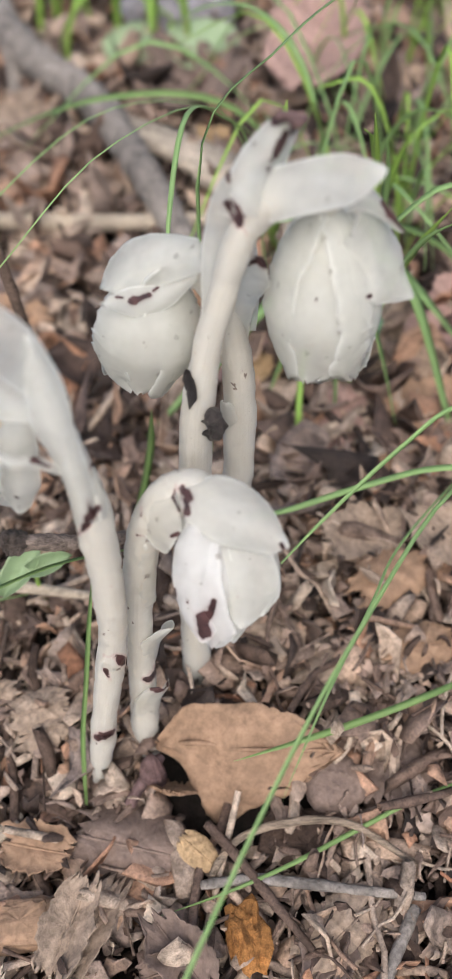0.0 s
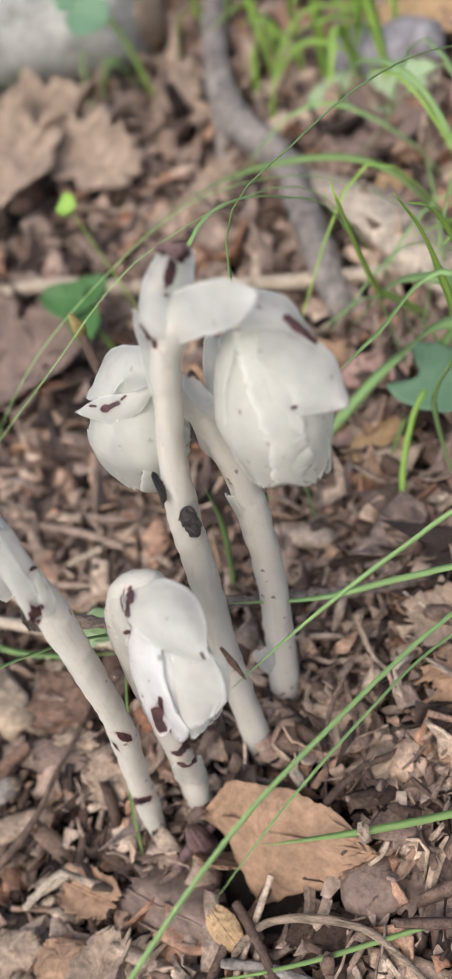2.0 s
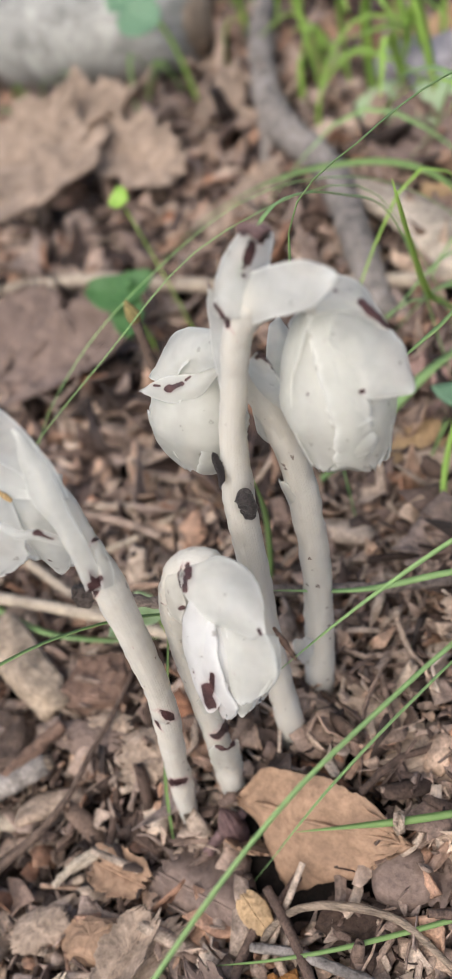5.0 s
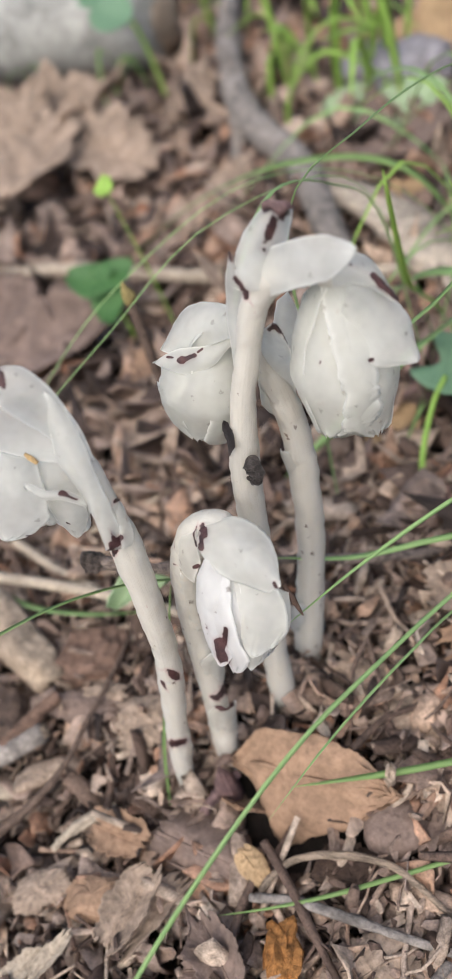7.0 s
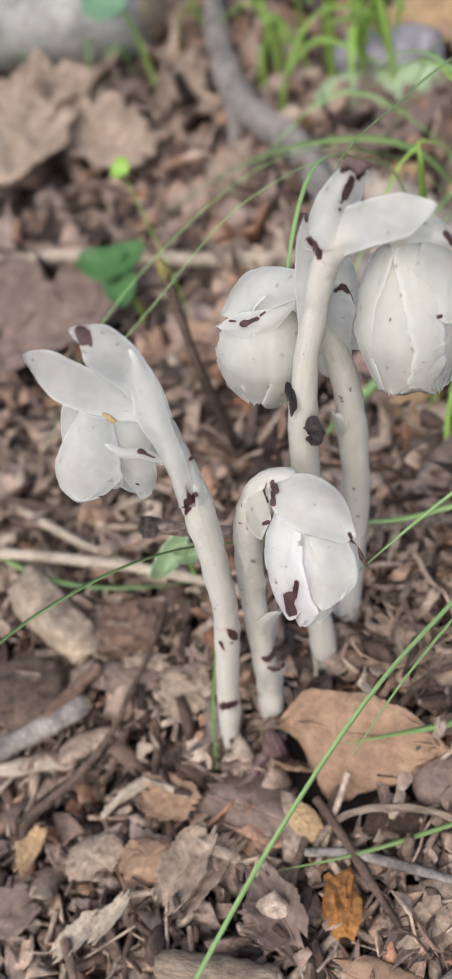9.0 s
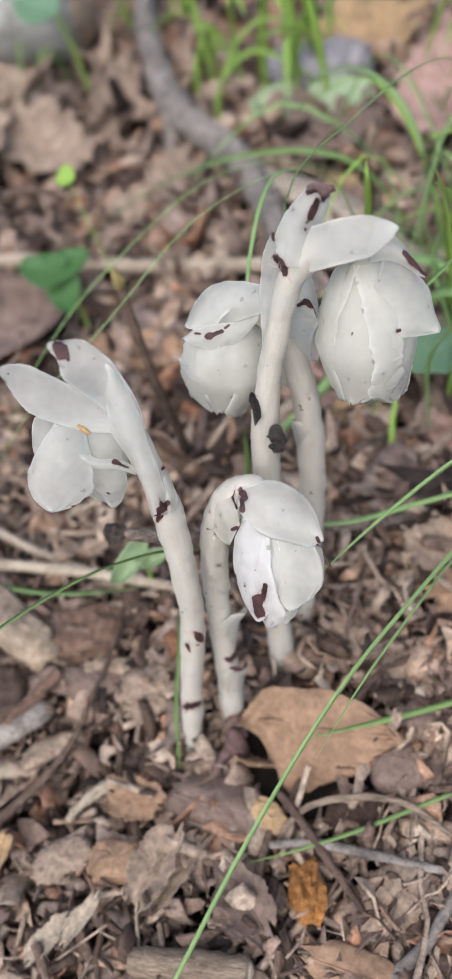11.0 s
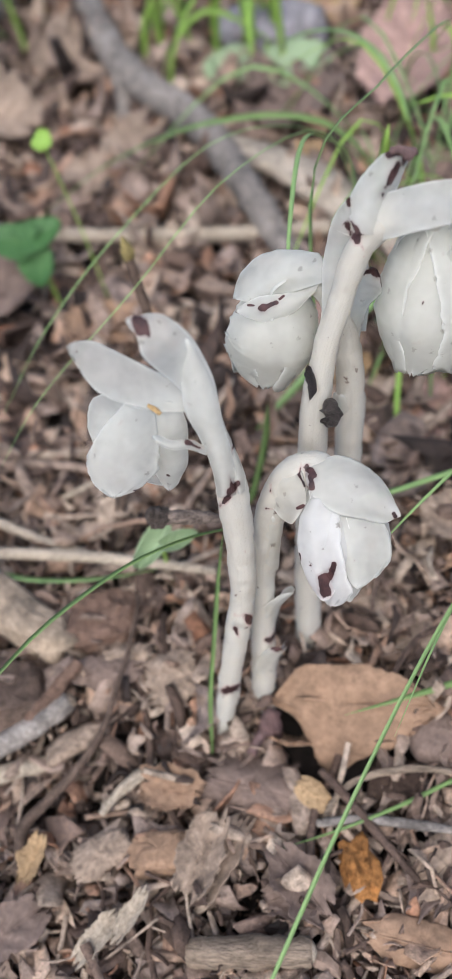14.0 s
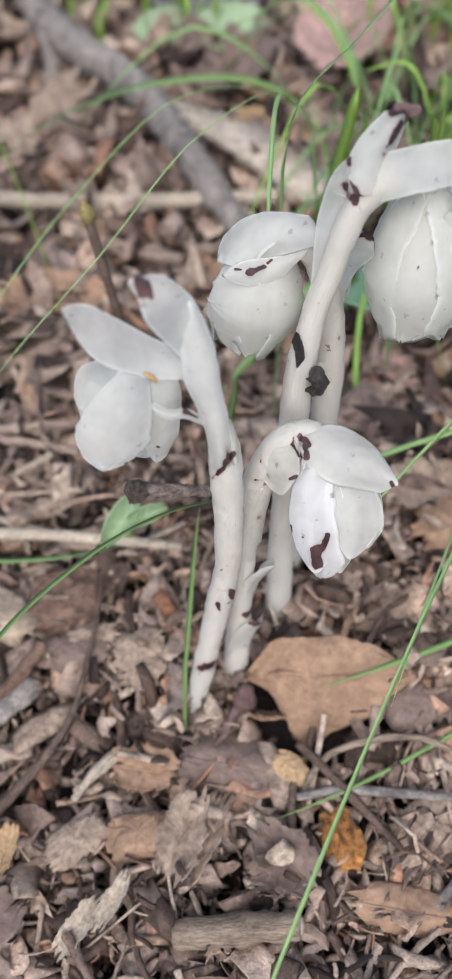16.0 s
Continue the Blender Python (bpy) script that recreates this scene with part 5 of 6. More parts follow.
part("knob", shift(tube([(-34.2, 71.6, 49.2), (-33.6, 71.7, 49.2), (-32.4, 71.9, 48.8), (-31.0, 72.2, 48.2)], [1.2, 1.95, 1.7, 1.1], 40, 26, 0.75, 6), T0), KNOB, twig, "swollen bark-covered end")
sprig = thing("sprig", (-40.3, 134, rise(-40, 134)), "upright thin brown stem with a bud at its tip", "sprig")
S0 = (-40.3, 134, rise(-40, 134))
part("stem", shift(tube([(-40.3, 134, 2), (-38.5, 126, 22), (-38.8, 122, 40), (-42, 126.5, 60)], [1.3, 1.2, 1.05, 0.95], 30, 8, 0.2, 4), S0), BROWN_BARK, sprig)
part("bud", shift(tube([(-42, 126.5, 59), (-42.2, 126.8, 61.5), (-42.6, 127.0, 64.5)], [0.8, 1.5, 0.3], 10, 8, 0.2, 4), S0), plain_organic("bud_scale", (0.30, 0.24, 0.10)), sprig)

stick("pale_stick", [(-165, 222, rise(-165, 222) + 3), (-118, 217, 11.5), (-78, 209, 12.5), (-40, 203, 14), (5, 199, 16), (44, 197, 17.5)], [2.2, 2.3, 2.3, 2.2, 2.2, 2.0], STRAW, "long pale bleached stick lying across the litter", seed=21)
stick("straw", [(-112, 96, 6), (-86, 94.5, 9.5), (-64, 93, 10), (-46, 91, 10), (-29, 89, 8.5)], [1.1, 1.3, 1.3, 1.2, 0.9], STRAW, "pale tan flattened straw lying on the litter", "straw", 0.15, seed=22)
stick("twig", [(-7.6, 41.6, -2.4), (-6.8, 43.2, -0.7), (-3.5, 46.9, 0.8), (1.3, 48.6, 2.0), (7.7, 49.4, 2.8), (12.9, 49.2, 2.8), (17.1, 47.8, 2.4), (26, 43, -1)], [0.5, 0.6, 0.65, 0.7, 0.7, 0.65, 0.6, 0.5], PALE_WOOD, "light brown curved twig arching over the litter", seed=23, level=False)
stick("twig", [(-62.0, 32.6, -2.4), (-63.0, 38.8, -1.4), (-58.6, 43.8, 0.4), (-53.0, 49.6, 2.4), (-48.7, 56.2, 5.2), (-46.8, 63.6, 7.0), (-45.6, 70.8, 7.4), (-44.7, 83.8, 7.4)], [1.3, 1.3, 1.0, 0.8, 0.6, 0.5, 0.45, 0.4], BROWN_BARK, "thin dark bent twig with a thicker blackish end", seed=24, level=False)
stick("twig", [(-8.1, 49.5, 1.6), (-2.8, 44.0, 0.6), (2.3, 37.9, 0.0), (8.0, 31.4, -1.0)], [0.8, 0.9, 0.8, 0.6], WOODY_ONE, "thin straight brown twig on the litter", seed=25, level=False)
stick("twig", [(-9.0, 40.8, -1.0), (-1.4, 41.3, 0.0), (7.2, 40.6, 0.0), (15.8, 39.7, -0.6), (26, 39, -2)], [0.7, 0.9, 0.9, 0.8, 0.7], GREY_BARK, "thin greyish twig on the litter", seed=26, level=False)
stick("twig", [(-20.4, 51.4, 4), (-17.8, 55, 6), (-15.2, 59, 6)], [1.0, 1.0, 0.8], PURPLE, "short pinkish stalk among dead leaves", seed=27)
stick("twig", [(-46.5, 40, 4), (-42, 45, 6), (-37, 50, 5)], [0.7, 0.9, 0.6], STRAW, "short pale twig on the litter", seed=29)
stick("twig", [(-20, 98, 3), (0, 101, 6), (18, 100, 7), (36, 104, 5)], [1.2, 1.4, 1.3, 1.0], WOODY_ONE, "brown stick lying behind the stems", seed=30)
stick("twig", [(-92, 128, 4), (-66, 126, 6), (-44, 129, 5), (-24, 126, 4)], [1.2, 1.4, 1.3, 1.0], WOODY_ONE, "brown stick lying behind the flowers", seed=34)
stick("twig", [(-70, 112, 4), (-58, 118, 6), (-46, 130, 6)], [0.8, 0.9, 0.8], STRAW, "thin pale stalk in the litter", seed=35)
stick("twig", [(12, 20, 3), (18, 26, 5), (24, 36, 5)], [1.1, 1.1, 0.9], GREY_BARK, "rough grey twig end on the litter", seed=36)
stick("reddish_stick", [(-64.0, 57.4, 4.6), (-59.4, 62.2, 6.8), (-55.3, 68.6, 7.4)], [1.3, 1.6, 1.2], RED_WOOD, "reddish brown splinter of wood on the litter", seed=31, level=False)
stick("pale_stick", [(-70, 46, 4), (-63, 47.6, 5), (-56.5, 49.4, 4)], [1.7, 1.8, 1.5], STRAW, "short pale broken stick on the litter", seed=32)

grey = thing("grey_stick", (-66, 68, 2), "short grey-barked broken stick on the litter", "stick")
part("bark", shift(tube([(-80, 48.2, -1.0), (-65.8, 55.4, 3.0), (-56.4, 61.4, 5.0)], [2.2, 2.3, 2.0], 40, 16, 0.2, 13), (-66, 68, 2)), GREY_BARK, grey)
part("broken_end", shift(tube([(-56.8, 61.2, 4.9), (-55.6, 62.0, 5.2)], [1.8, 1.3], 5, 12, 0.4, 14), (-66, 68, 2)), PALE_WOOD, grey, "pale splintered end")
stick("twig", [(-49.0, 44.0, -3.2), (-44.1, 47.3, -1.6), (-39.4, 50.6, -0.4)], [0.6, 0.9, 0.7], STRAW, "short pale splinter on the litter", seed=37, level=False)
stick("straw", [(-106, 118, 4.8), (-86.4, 108.2, 6.4), (-69.8, 100.0, 6.6), (-58, 96, 6)], [1.0, 1.2, 1.1, 0.8], STRAW, "pale dry straw lying on the litter", "straw", 0.15, seed=38, level=False)
stick("twig", [(-96, 125, 5), (-85.0, 123.3, 6.9), (-66.6, 120.8, 7.5), (-52.1, 116.6, 7.6)], [0.9, 1.0, 1.0, 0.8], WOODY_ONE, "brown stick lying on the litter behind the flower", seed=39, level=False)


def lump(centre, size, yaw, pitch, material, name, label, category, seed, rough=0.22, group="", power=0.5, smooth=False):
    """A rounded, chipped chunk."""
    rng = np.random.default_rng(seed)
    verts, faces, rows, cols = [], [], 12, 18
    m = np.array(Euler((0, radians(pitch), radians(yaw))).to_matrix())
    for j in range(rows + 1):
        th = math.pi * j / rows
        for i in range(cols):
            ph = 2 * math.pi * i / cols
            d = np.array([math.sin(th) * math.cos(ph), math.sin(th) * math.sin(ph), math.cos(th)])
            d = np.sign(d) * np.abs(d) ** power
            k = 1 + rough * (wave(d, 1.3, seed) + 0.7 * wave(d, 3.1, seed + 1) + 0.5 * wave(d, 7.0, seed + 2))
            verts.append((d * k * np.array(size) / 2) @ m.T)
    for j in range(rows):
        for i in range(cols):
            q = (i + 1) % cols
            faces.append((j * cols + i, (j + 1) * cols + i, (j + 1) * cols + q, j * cols + q))
    return single(name, (np.array(verts), faces), material, label, category, group, centre, smooth)


lump((-70.5, 80, 6.5), (27, 9.5, 9.5), -34, 6, CHUNK_WOOD, "wood_chunk", "pale tan chunk of rotten wood on the litter", "wood chunk", 101, 0.3, "", 0.62, True)
lump((-70, 63, 4), (15, 14, 8), 20, 0, BROWN_BARK, "bark_chunk", "rough reddish brown bark chunk on the litter", "bark chunk", 102, 0.3)
lump((-34.7, 33.6, 4), (12, 7.5, 4.5), 8, -10, TAN_LEAF, "wood_chip", "blocky tan wood chip on the litter", "wood chip", 103, 0.25)
lump((-1.6, 31.6, 5), (5.2, 10, 4.5), 12, 10, ORANGE_WOOD, "rotten_wood_chip", "bright orange flake of rotten wood", "wood chip", 104, 0.5, "", 0.72)
lump((13.5, 55.0, 3.5), (12, 10, 8), 30, 0, DARK_LEAF, "acorn_cap", "round dark brown woody cap half buried in litter", "acorn cap", 105, 0.14, "", 0.9, True)
lump((6, 46.5, 2), (11, 9, 6), 0, 0, CRUMB, "soil_clod", "dark crumbly clod under the curved twig", "soil clod", 106, 0.35)
lump((-53, 80, 4), (14, 12, 8), 10, 0, RED_WOOD, "bark_chunk", "reddish brown rotten chunk in the litter", "bark chunk", 107, 0.3)
pl = thing("bark_stick", (-29, 18, 3), "pale broken piece of barked stick on the litter", "stick")
part("bark", shift(tube([(-29, 18.2, 4), (-18, 18.6, 5), (-8.6, 18.8, 5)], [2.4, 2.6, 2.4], 22, 12, 0.3, 41), (-29, 18, 3)), PALE_WOOD, pl)
part("broken_end", shift(tube([(-9.0, 18.8, 5), (-8.0, 18.8, 5)], [1.9, 1.5], 5, 10, 0.3, 42), (-29, 18, 3)), STRAW, pl)


# ---- dead leaves ----
def dead_leaf(place, size, yaw, tip, roll, curl, material, label, seed, lobes=0, name="dead_leaf", ragged=0.1, veins=4, category="dead leaf", group="dead leaves", droop=0.0, stalk_len=0.0):
    """A dry leaf blade with thickness, curl, side veins and a torn outline; midrib as a part."""
    rng = np.random.default_rng(seed)
    n, m = 36, 25
    top, uv = [], []
    for k in range(n):
        u = k / (n - 1)
        wid = math.sin(math.pi * (0.05 + 0.90 * u) ** 0.85) ** (0.62 - min(0.32, 1.2 * ragged))
        if lobes:
            wid *= 0.62 + 0.38 * abs(math.cos(math.pi * lobes * u)) ** 0.7
        for j in range(m):
            s = 2 * j / (m - 1) - 1
            e = 1 + ragged * (1.7 * wave((u * 3.3, (s > 0) * 4.0, seed), 1.0) + wave((u * 8, (s > 0) * 4.0, seed + 3), 1.0) + 0.7 * wave((u * 24, (s > 0) * 4.0, seed + 5), 1.0)) * abs(s)
            x, y = (u - 0.5) * size[0] + ragged * size[0] * 1.3 * (wave((s * 2.5, seed, 1.0), 1.0) + 0.5 * wave((s * 8, seed, 2.0), 1.0)) * (2 * u - 1) * abs(2 * u - 1), s * wid * e * size[1] / 2
            z = curl[0] * (y / size[1] * 2) ** 2 + curl[1] * (x / size[0] * 2) ** 2 + curl[2] * (x / size[0] * 2) * (y / size[1] * 2)
            z += 0.02 * size[1] * math.sin((u * veins - abs(s) * 0.9) * 2 * math.pi) * (1 - 0.4 * abs(s)) + 0.05 * size[1] * wave((u * 4, s * 2, seed), 1.0) - 0.03 * size[1] * math.exp(-(s * 9) ** 2)
            z += droop * max(0.0, u - 0.5) ** 2
            top.append((x, y, z))
            uv.append((s, u))
    top = np.array(top)
    low = top - (0, 0, 0.45)
    mt = np.array(Matrix.Rotation(radians(roll), 3, "X") @ Matrix.Rotation(radians(yaw), 3, "Z") @ Matrix.Rotation(radians(tip), 3, "Y"))
    verts = np.vstack([top, low]) @ mt.T
    g = n * m
    faces = []
    for k in range(n - 1):
        for j in range(m - 1):
            a, b, c, d = k * m + j, k * m + j + 1, (k + 1) * m + j + 1, (k + 1) * m + j
            faces += [(a, d, c, b), (g + a, g + b, g + c, g + d)]
    ring = [j for j in range(m)] + [k * m + m - 1 for k in range(1, n)] + [(n - 1) * m + j for j in range(m - 2, -1, -1)] + [k * m for k in range(n - 2, 0, -1)]
    for a, b in zip(ring, ring[1:] + ring[:1]):
        faces.append((a, b, g + b, g + a))
    leaf = single(name, (verts, faces, np.array(uv + uv), None), material, label, category, group, place)
    rib = np.array([top[k * m + m // 2] + (0, 0, 0.1) for k in range(0, n, 3)])
    if stalk_len:
        rib = np.vstack([rib[0] - (stalk_len, 0, 0.1 * stalk_len), rib])
    part("midrib", tube(rib @ mt.T, [0.012 * size[1] + 0.15, 0.006 * size[1] + 0.1], 26, 6), material, leaf)
    return leaf


tan_leaf = thing("dead_leaf", (-2.0, 68.0, 4.0), "large tan dead leaf with a scalloped edge by the stems", "dead leaf", "dead leaves")
sheet(tan_leaf, (-2.0, 68.0, 4.0), [(-17.1, 62.4, 3.6), (-14.9, 64.2, 6.4), (-11.5, 66.4, 9.1), (-4.8, 66.0, 10.9), (0.5, 65.5, 11.2), (7.0, 64.0, 10.3), (12.7, 61.1, 7.2)],
      [(-17.0, 62.1, 3.3), (-12.8, 61.7, 5.2), (-8.5, 61.1, 6.4), (-2.8, 59.8, 6.9), (2.3, 59.5, 7.1), (7.7, 59.4, 7.0), (13.7, 59.7, 6.0)],
      [(-16.8, 61.7, 3.0), (-12.9, 59.4, 1.9), (-10.3, 56.2, -1.5), (-6.8, 52.1, -6.2), (0.3, 53.7, -2.2), (7.1, 55.0, 0.5), (12.6, 58.6, 4.2)], name="blade", material=TAN_LEAF, tip=0.10, ragged=0.20, thick=0.45, pleat=0.5, seed=201)
part("midrib", shift(tube([(-12.8, 61.6, 5.4), (-8.5, 61.0, 6.5), (-2.8, 59.7, 7.0), (2.2, 59.4, 7.2), (7.7, 59.3, 7.1), (13.7, 59.6, 6.1)], [0.45, 0.3], 30, 7, 0.1, 2), (-2.0, 68.0, 4.0)), TAN_LEAF, tan_leaf)
dead_leaf((-13.6, 54.5, 2.5), (9, 8), 80, 60, -0.0, (0.5, 0.6, 0), TAN_LEAF, "folded-down flap of a tan dead leaf", 202, ragged=0.24)
dead_leaf((-18.6, 43.6, 7.2), (19, 14), -12, 6, 16, (-6.0, -2.5, 0.5), DARK_LEAF, "dark brown curled dead leaf lying over the litter", 203, ragged=0.22)
dead_leaf((-8.6, 42.6, 7.4), (7.5, 5.0), -40, 10, 14.0, (-0.8, -0.6, 0), YELLOW_LEAF, "small yellow-orange leaf scrap on a dark leaf", 204, ragged=0.07)
dead_leaf((-34, 44, 6), (11, 8), -10, 0, 10.0, (1.4, 0.6, 0.2), TAN_LEAF, "small light tan leaf scrap on the litter", 205, ragged=0.24)
dead_leaf((-36, 64.5, 5), (9, 7), 20, 0, 12.0, (-1.6, -0.6, 0.2), DULL_LEAF, "dull tan dead leaf scrap on the litter", 206, ragged=0.24)
dead_leaf((-46, 71, 6), (9, 6), 10, 0, 16.0, (-1.8, 0.5, 0.2), DULL_LEAF, "dull brown dead leaf scrap on the litter", 207, ragged=0.24)
dead_leaf((8, 20, 5), (18, 8), -12, 6, 20.0, (-1.8, -0.8, 0.5), TAN_LEAF, "curled tan leaf edge on the litter", 208, ragged=0.09)
dead_leaf((11, 31, 3.6), (13, 9), 60, 10, 6.0, (2.5, 0.8, 0.5), DARK_LEAF, "dark brown toothed leaf scrap on the litter", 209, ragged=0.3)
dead_leaf((-11.8, 27.5, 4), (11, 7), 15, 0, 20.0, (4.0, 0.8, 0.3), DARK_LEAF, "dark curled leaf scrap on the litter", 210, ragged=0.24)
dead_leaf((5, 80, 6), (15, 11), -20, 5, 18.0, (-2.5, -0.8, 0.5), DULL_LEAF, "dull curled dead leaf behind the tan leaf", 211, ragged=0.22)
dead_leaf((16, 74, 6), (17, 12), 30, 5, 12.0, (-2.5, -0.8, 0.5), DULL_LEAF, "dull curled dead leaf behind the tan leaf", 212, ragged=0.22)
dead_leaf((24, 58, 5), (15, 13), 70, 5, 8.0, (-2.0, -0.8, 0.5), DARK_LEAF, "dark dead leaf scrap beside the tan leaf", 213, ragged=0.24)
dead_leaf((-24, 33, 6), (15, 6), 62, 12, 8.0, (1.6, -0.8, 0.5), DULL_LEAF, "narrow dull dead leaf scrap on end in the litter", 214, ragged=0.2)
dead_leaf((-44, 20, 4.5), (10, 4), 50, 4, 8.0, (1.0, -0.4, 0.5), STRAW, "narrow pale leaf scrap on the litter", 215, ragged=0.24)
dead_leaf((-60, 20, 4), (15, 9), 40, 4, 8.0, (1.0, -0.4, 0.5), DARK_LEAF, "dark dead leaf scrap on the litter", 216, ragged=0.24)
dead_leaf((-146, 304, 24), (52, 36), 10, -10, 14, (12, 8, -6), DULL_LEAF, "large pale brown curled oak leaf on the litter", 221, lobes=3, name="oak_leaf", ragged=0.16, category="oak leaf")
dead_leaf((-148, 264, 24), (52, 36), 70, 10, 20.0, (7, 5, 3), DULL_LEAF, "pale brown crumpled oak leaf on the litter", 222, lobes=3, name="oak_leaf", ragged=0.16, category="oak leaf")
dead_leaf((-120, 280, 20), (44, 30), -30, 5, 22.0, (6, 5, 2), DULL_LEAF, "pale brown crumpled oak leaf on the litter", 223, lobes=3, name="oak_leaf", ragged=0.16, category="oak leaf")
dead_leaf((-176, 290, 24), (56, 40), 30, 0, 26.0, (7, 6, 2), DULL_LEAF, "pale brown crumpled oak leaf on the litter", 224, lobes=3, name="oak_leaf", ragged=0.16, category="oak leaf")
dead_leaf((-104, 178, 12), (44, 26), 40, 0, 16.0, (5, 3, 2), DARK_LEAF, "brown crumpled dead leaf on the litter", 225, ragged=0.22)
dead_leaf((-128, 186, 10), (40, 26), 80, 0, 16.0, (5, 3, 2), DARK_LEAF, "brown crumpled dead leaf on the litter", 226, ragged=0.22)
dead_leaf((24, 276, 28), (44, 30), 78, -14, 8.0, (5, 5, 4), PINK_LEAF, "large pinkish brown dead leaf leaning on the litter", 227, ragged=0.1)
dead_leaf((-14, 276, 16), (40, 30), 100, 4, 6, (5, 4, 3), DARK_LEAF, "purplish brown dead leaf beside the pink one", 228, ragged=0.24)
dead_leaf((-8, 340, 22), (44, 30), 10, 0, 20.0, (4, 3, 2), YELLOW_LEAF, "orange-tan dead leaf far behind", 229, ragged=0.24)
dead_leaf((-12, 236, 9), (28, 20), 40, 0, 18.0, (3, 2, 1), YELLOW_LEAF, "orange-tan dead leaf beside the pale wood", 230, ragged=0.24)
dead_leaf((-4, 160, 8), (26, 18), 60, 0, 10.0, (3, 2, 1), PINK_LEAF, "reddish brown dead leaf among the grass", 231, ragged=0.24)
dead_leaf((-20, 172, 8), (24, 12), 20, 0, 12.0, (2, 1, 1), TAN_LEAF, "tan dead leaf scrap on the litter", 233, ragged=0.24)
dead_leaf((-62, 172, 8), (26, 14), -10, 0, 12.0, (2, 1, 1), TAN_LEAF, "tan dead leaf under the green leaf", 234, ragged=0.24)
dead_leaf((-70, 250, 12), (34, 22), 50, 0, 14.0, (3, 3, 1), DULL_LEAF, "dull dead leaf by the grey branch", 235, ragged=0.24)
dead_leaf((-40, 270, 10), (30, 20), 10, 0, 14.0, (3, 3, 1), DARK_LEAF, "dark dead leaf by the grey branch", 236, ragged=0.24)
dead_leaf((-100, 330, 14), (40, 26), 80, 0, 14.0, (4, 3, 1), DULL_LEAF, "dull dead leaf behind the grey branch", 237, ragged=0.24)
dead_leaf((-60, 390, 14), (46, 30), 20, 0, 14.0, (4, 3, 1), TAN_LEAF, "tan dead leaf far behind", 238, ragged=0.24)
dead_leaf((50, 330, 16), (46, 32), 60, 0, 14.0, (4, 3, 1), DULL_LEAF, "dull dead leaf far behind in the grass", 239, ragged=0.24)

dead_leaf((27, 146, 10), (22, 15), 75, 3, 10.0, (2.5, 1.0, 0.8), DULL_LEAF, "pale brown dead leaf below the heart-shaped leaf", 241, ragged=0.22)
dead_leaf((34, 118, 9), (18, 12), -30, 4, 12.0, (-2.0, -0.8, 0.6), TAN_LEAF, "tan dead leaf scrap among the grass", 242, ragged=0.2)
dead_leaf((2, 146, 9), (15, 10), 50, 3, 12.0, (1.5, 0.8, 0.4), YELLOW_LEAF, "small yellowish leaf scrap among the grass", 243, ragged=0.16)
dead_leaf((22, 102, 9), (16, 11), 10, 3, 14.0, (1.5, 0.8, 0.4), DULL_LEAF, "dull tan leaf scrap behind the stems", 244, ragged=0.2)

for place, size, yaw, curl, material, label, seed in (
        ((26, 92, 10), (15, 11), 25, (-2.2, -0.8, 0.6), TAN_LEAF, "tan curled leaf scrap among the grass blades", 250),
        ((38, 100, 10), (17, 12), -40, (2.0, 0.8, 0.5), DULL_LEAF, "dull pale leaf scrap among the grass blades", 251),
        ((20, 132, 11), (18, 13), 70, (-2.4, -0.9, 0.6), PINK_LEAF, "pinkish dead leaf scrap among the grass blades", 252),
        ((40, 134, 11), (20, 13), 10, (2.2, 0.9, 0.6), TAN_LEAF, "tan dead leaf scrap lying under the grass", 253),
        ((30, 166, 13), (24, 16), -25, (-2.6, -1.0, 0.8), DULL_LEAF, "dull pale leaf scrap lying under the grass", 254),
        ((48, 160, 13), (24, 16), 55, (2.4, 0.9, 0.8), PINK_LEAF, "pinkish dead leaf scrap lying under the grass", 255),
        ((30, 78, 8), (13, 9), 15, (-2.0, -0.8, 0.6), TAN_LEAF, "small tan curled leaf scrap by the grass", 256)):
    dead_leaf(place, size, yaw, 4, 14.0, curl, material, label, seed, ragged=0.2)
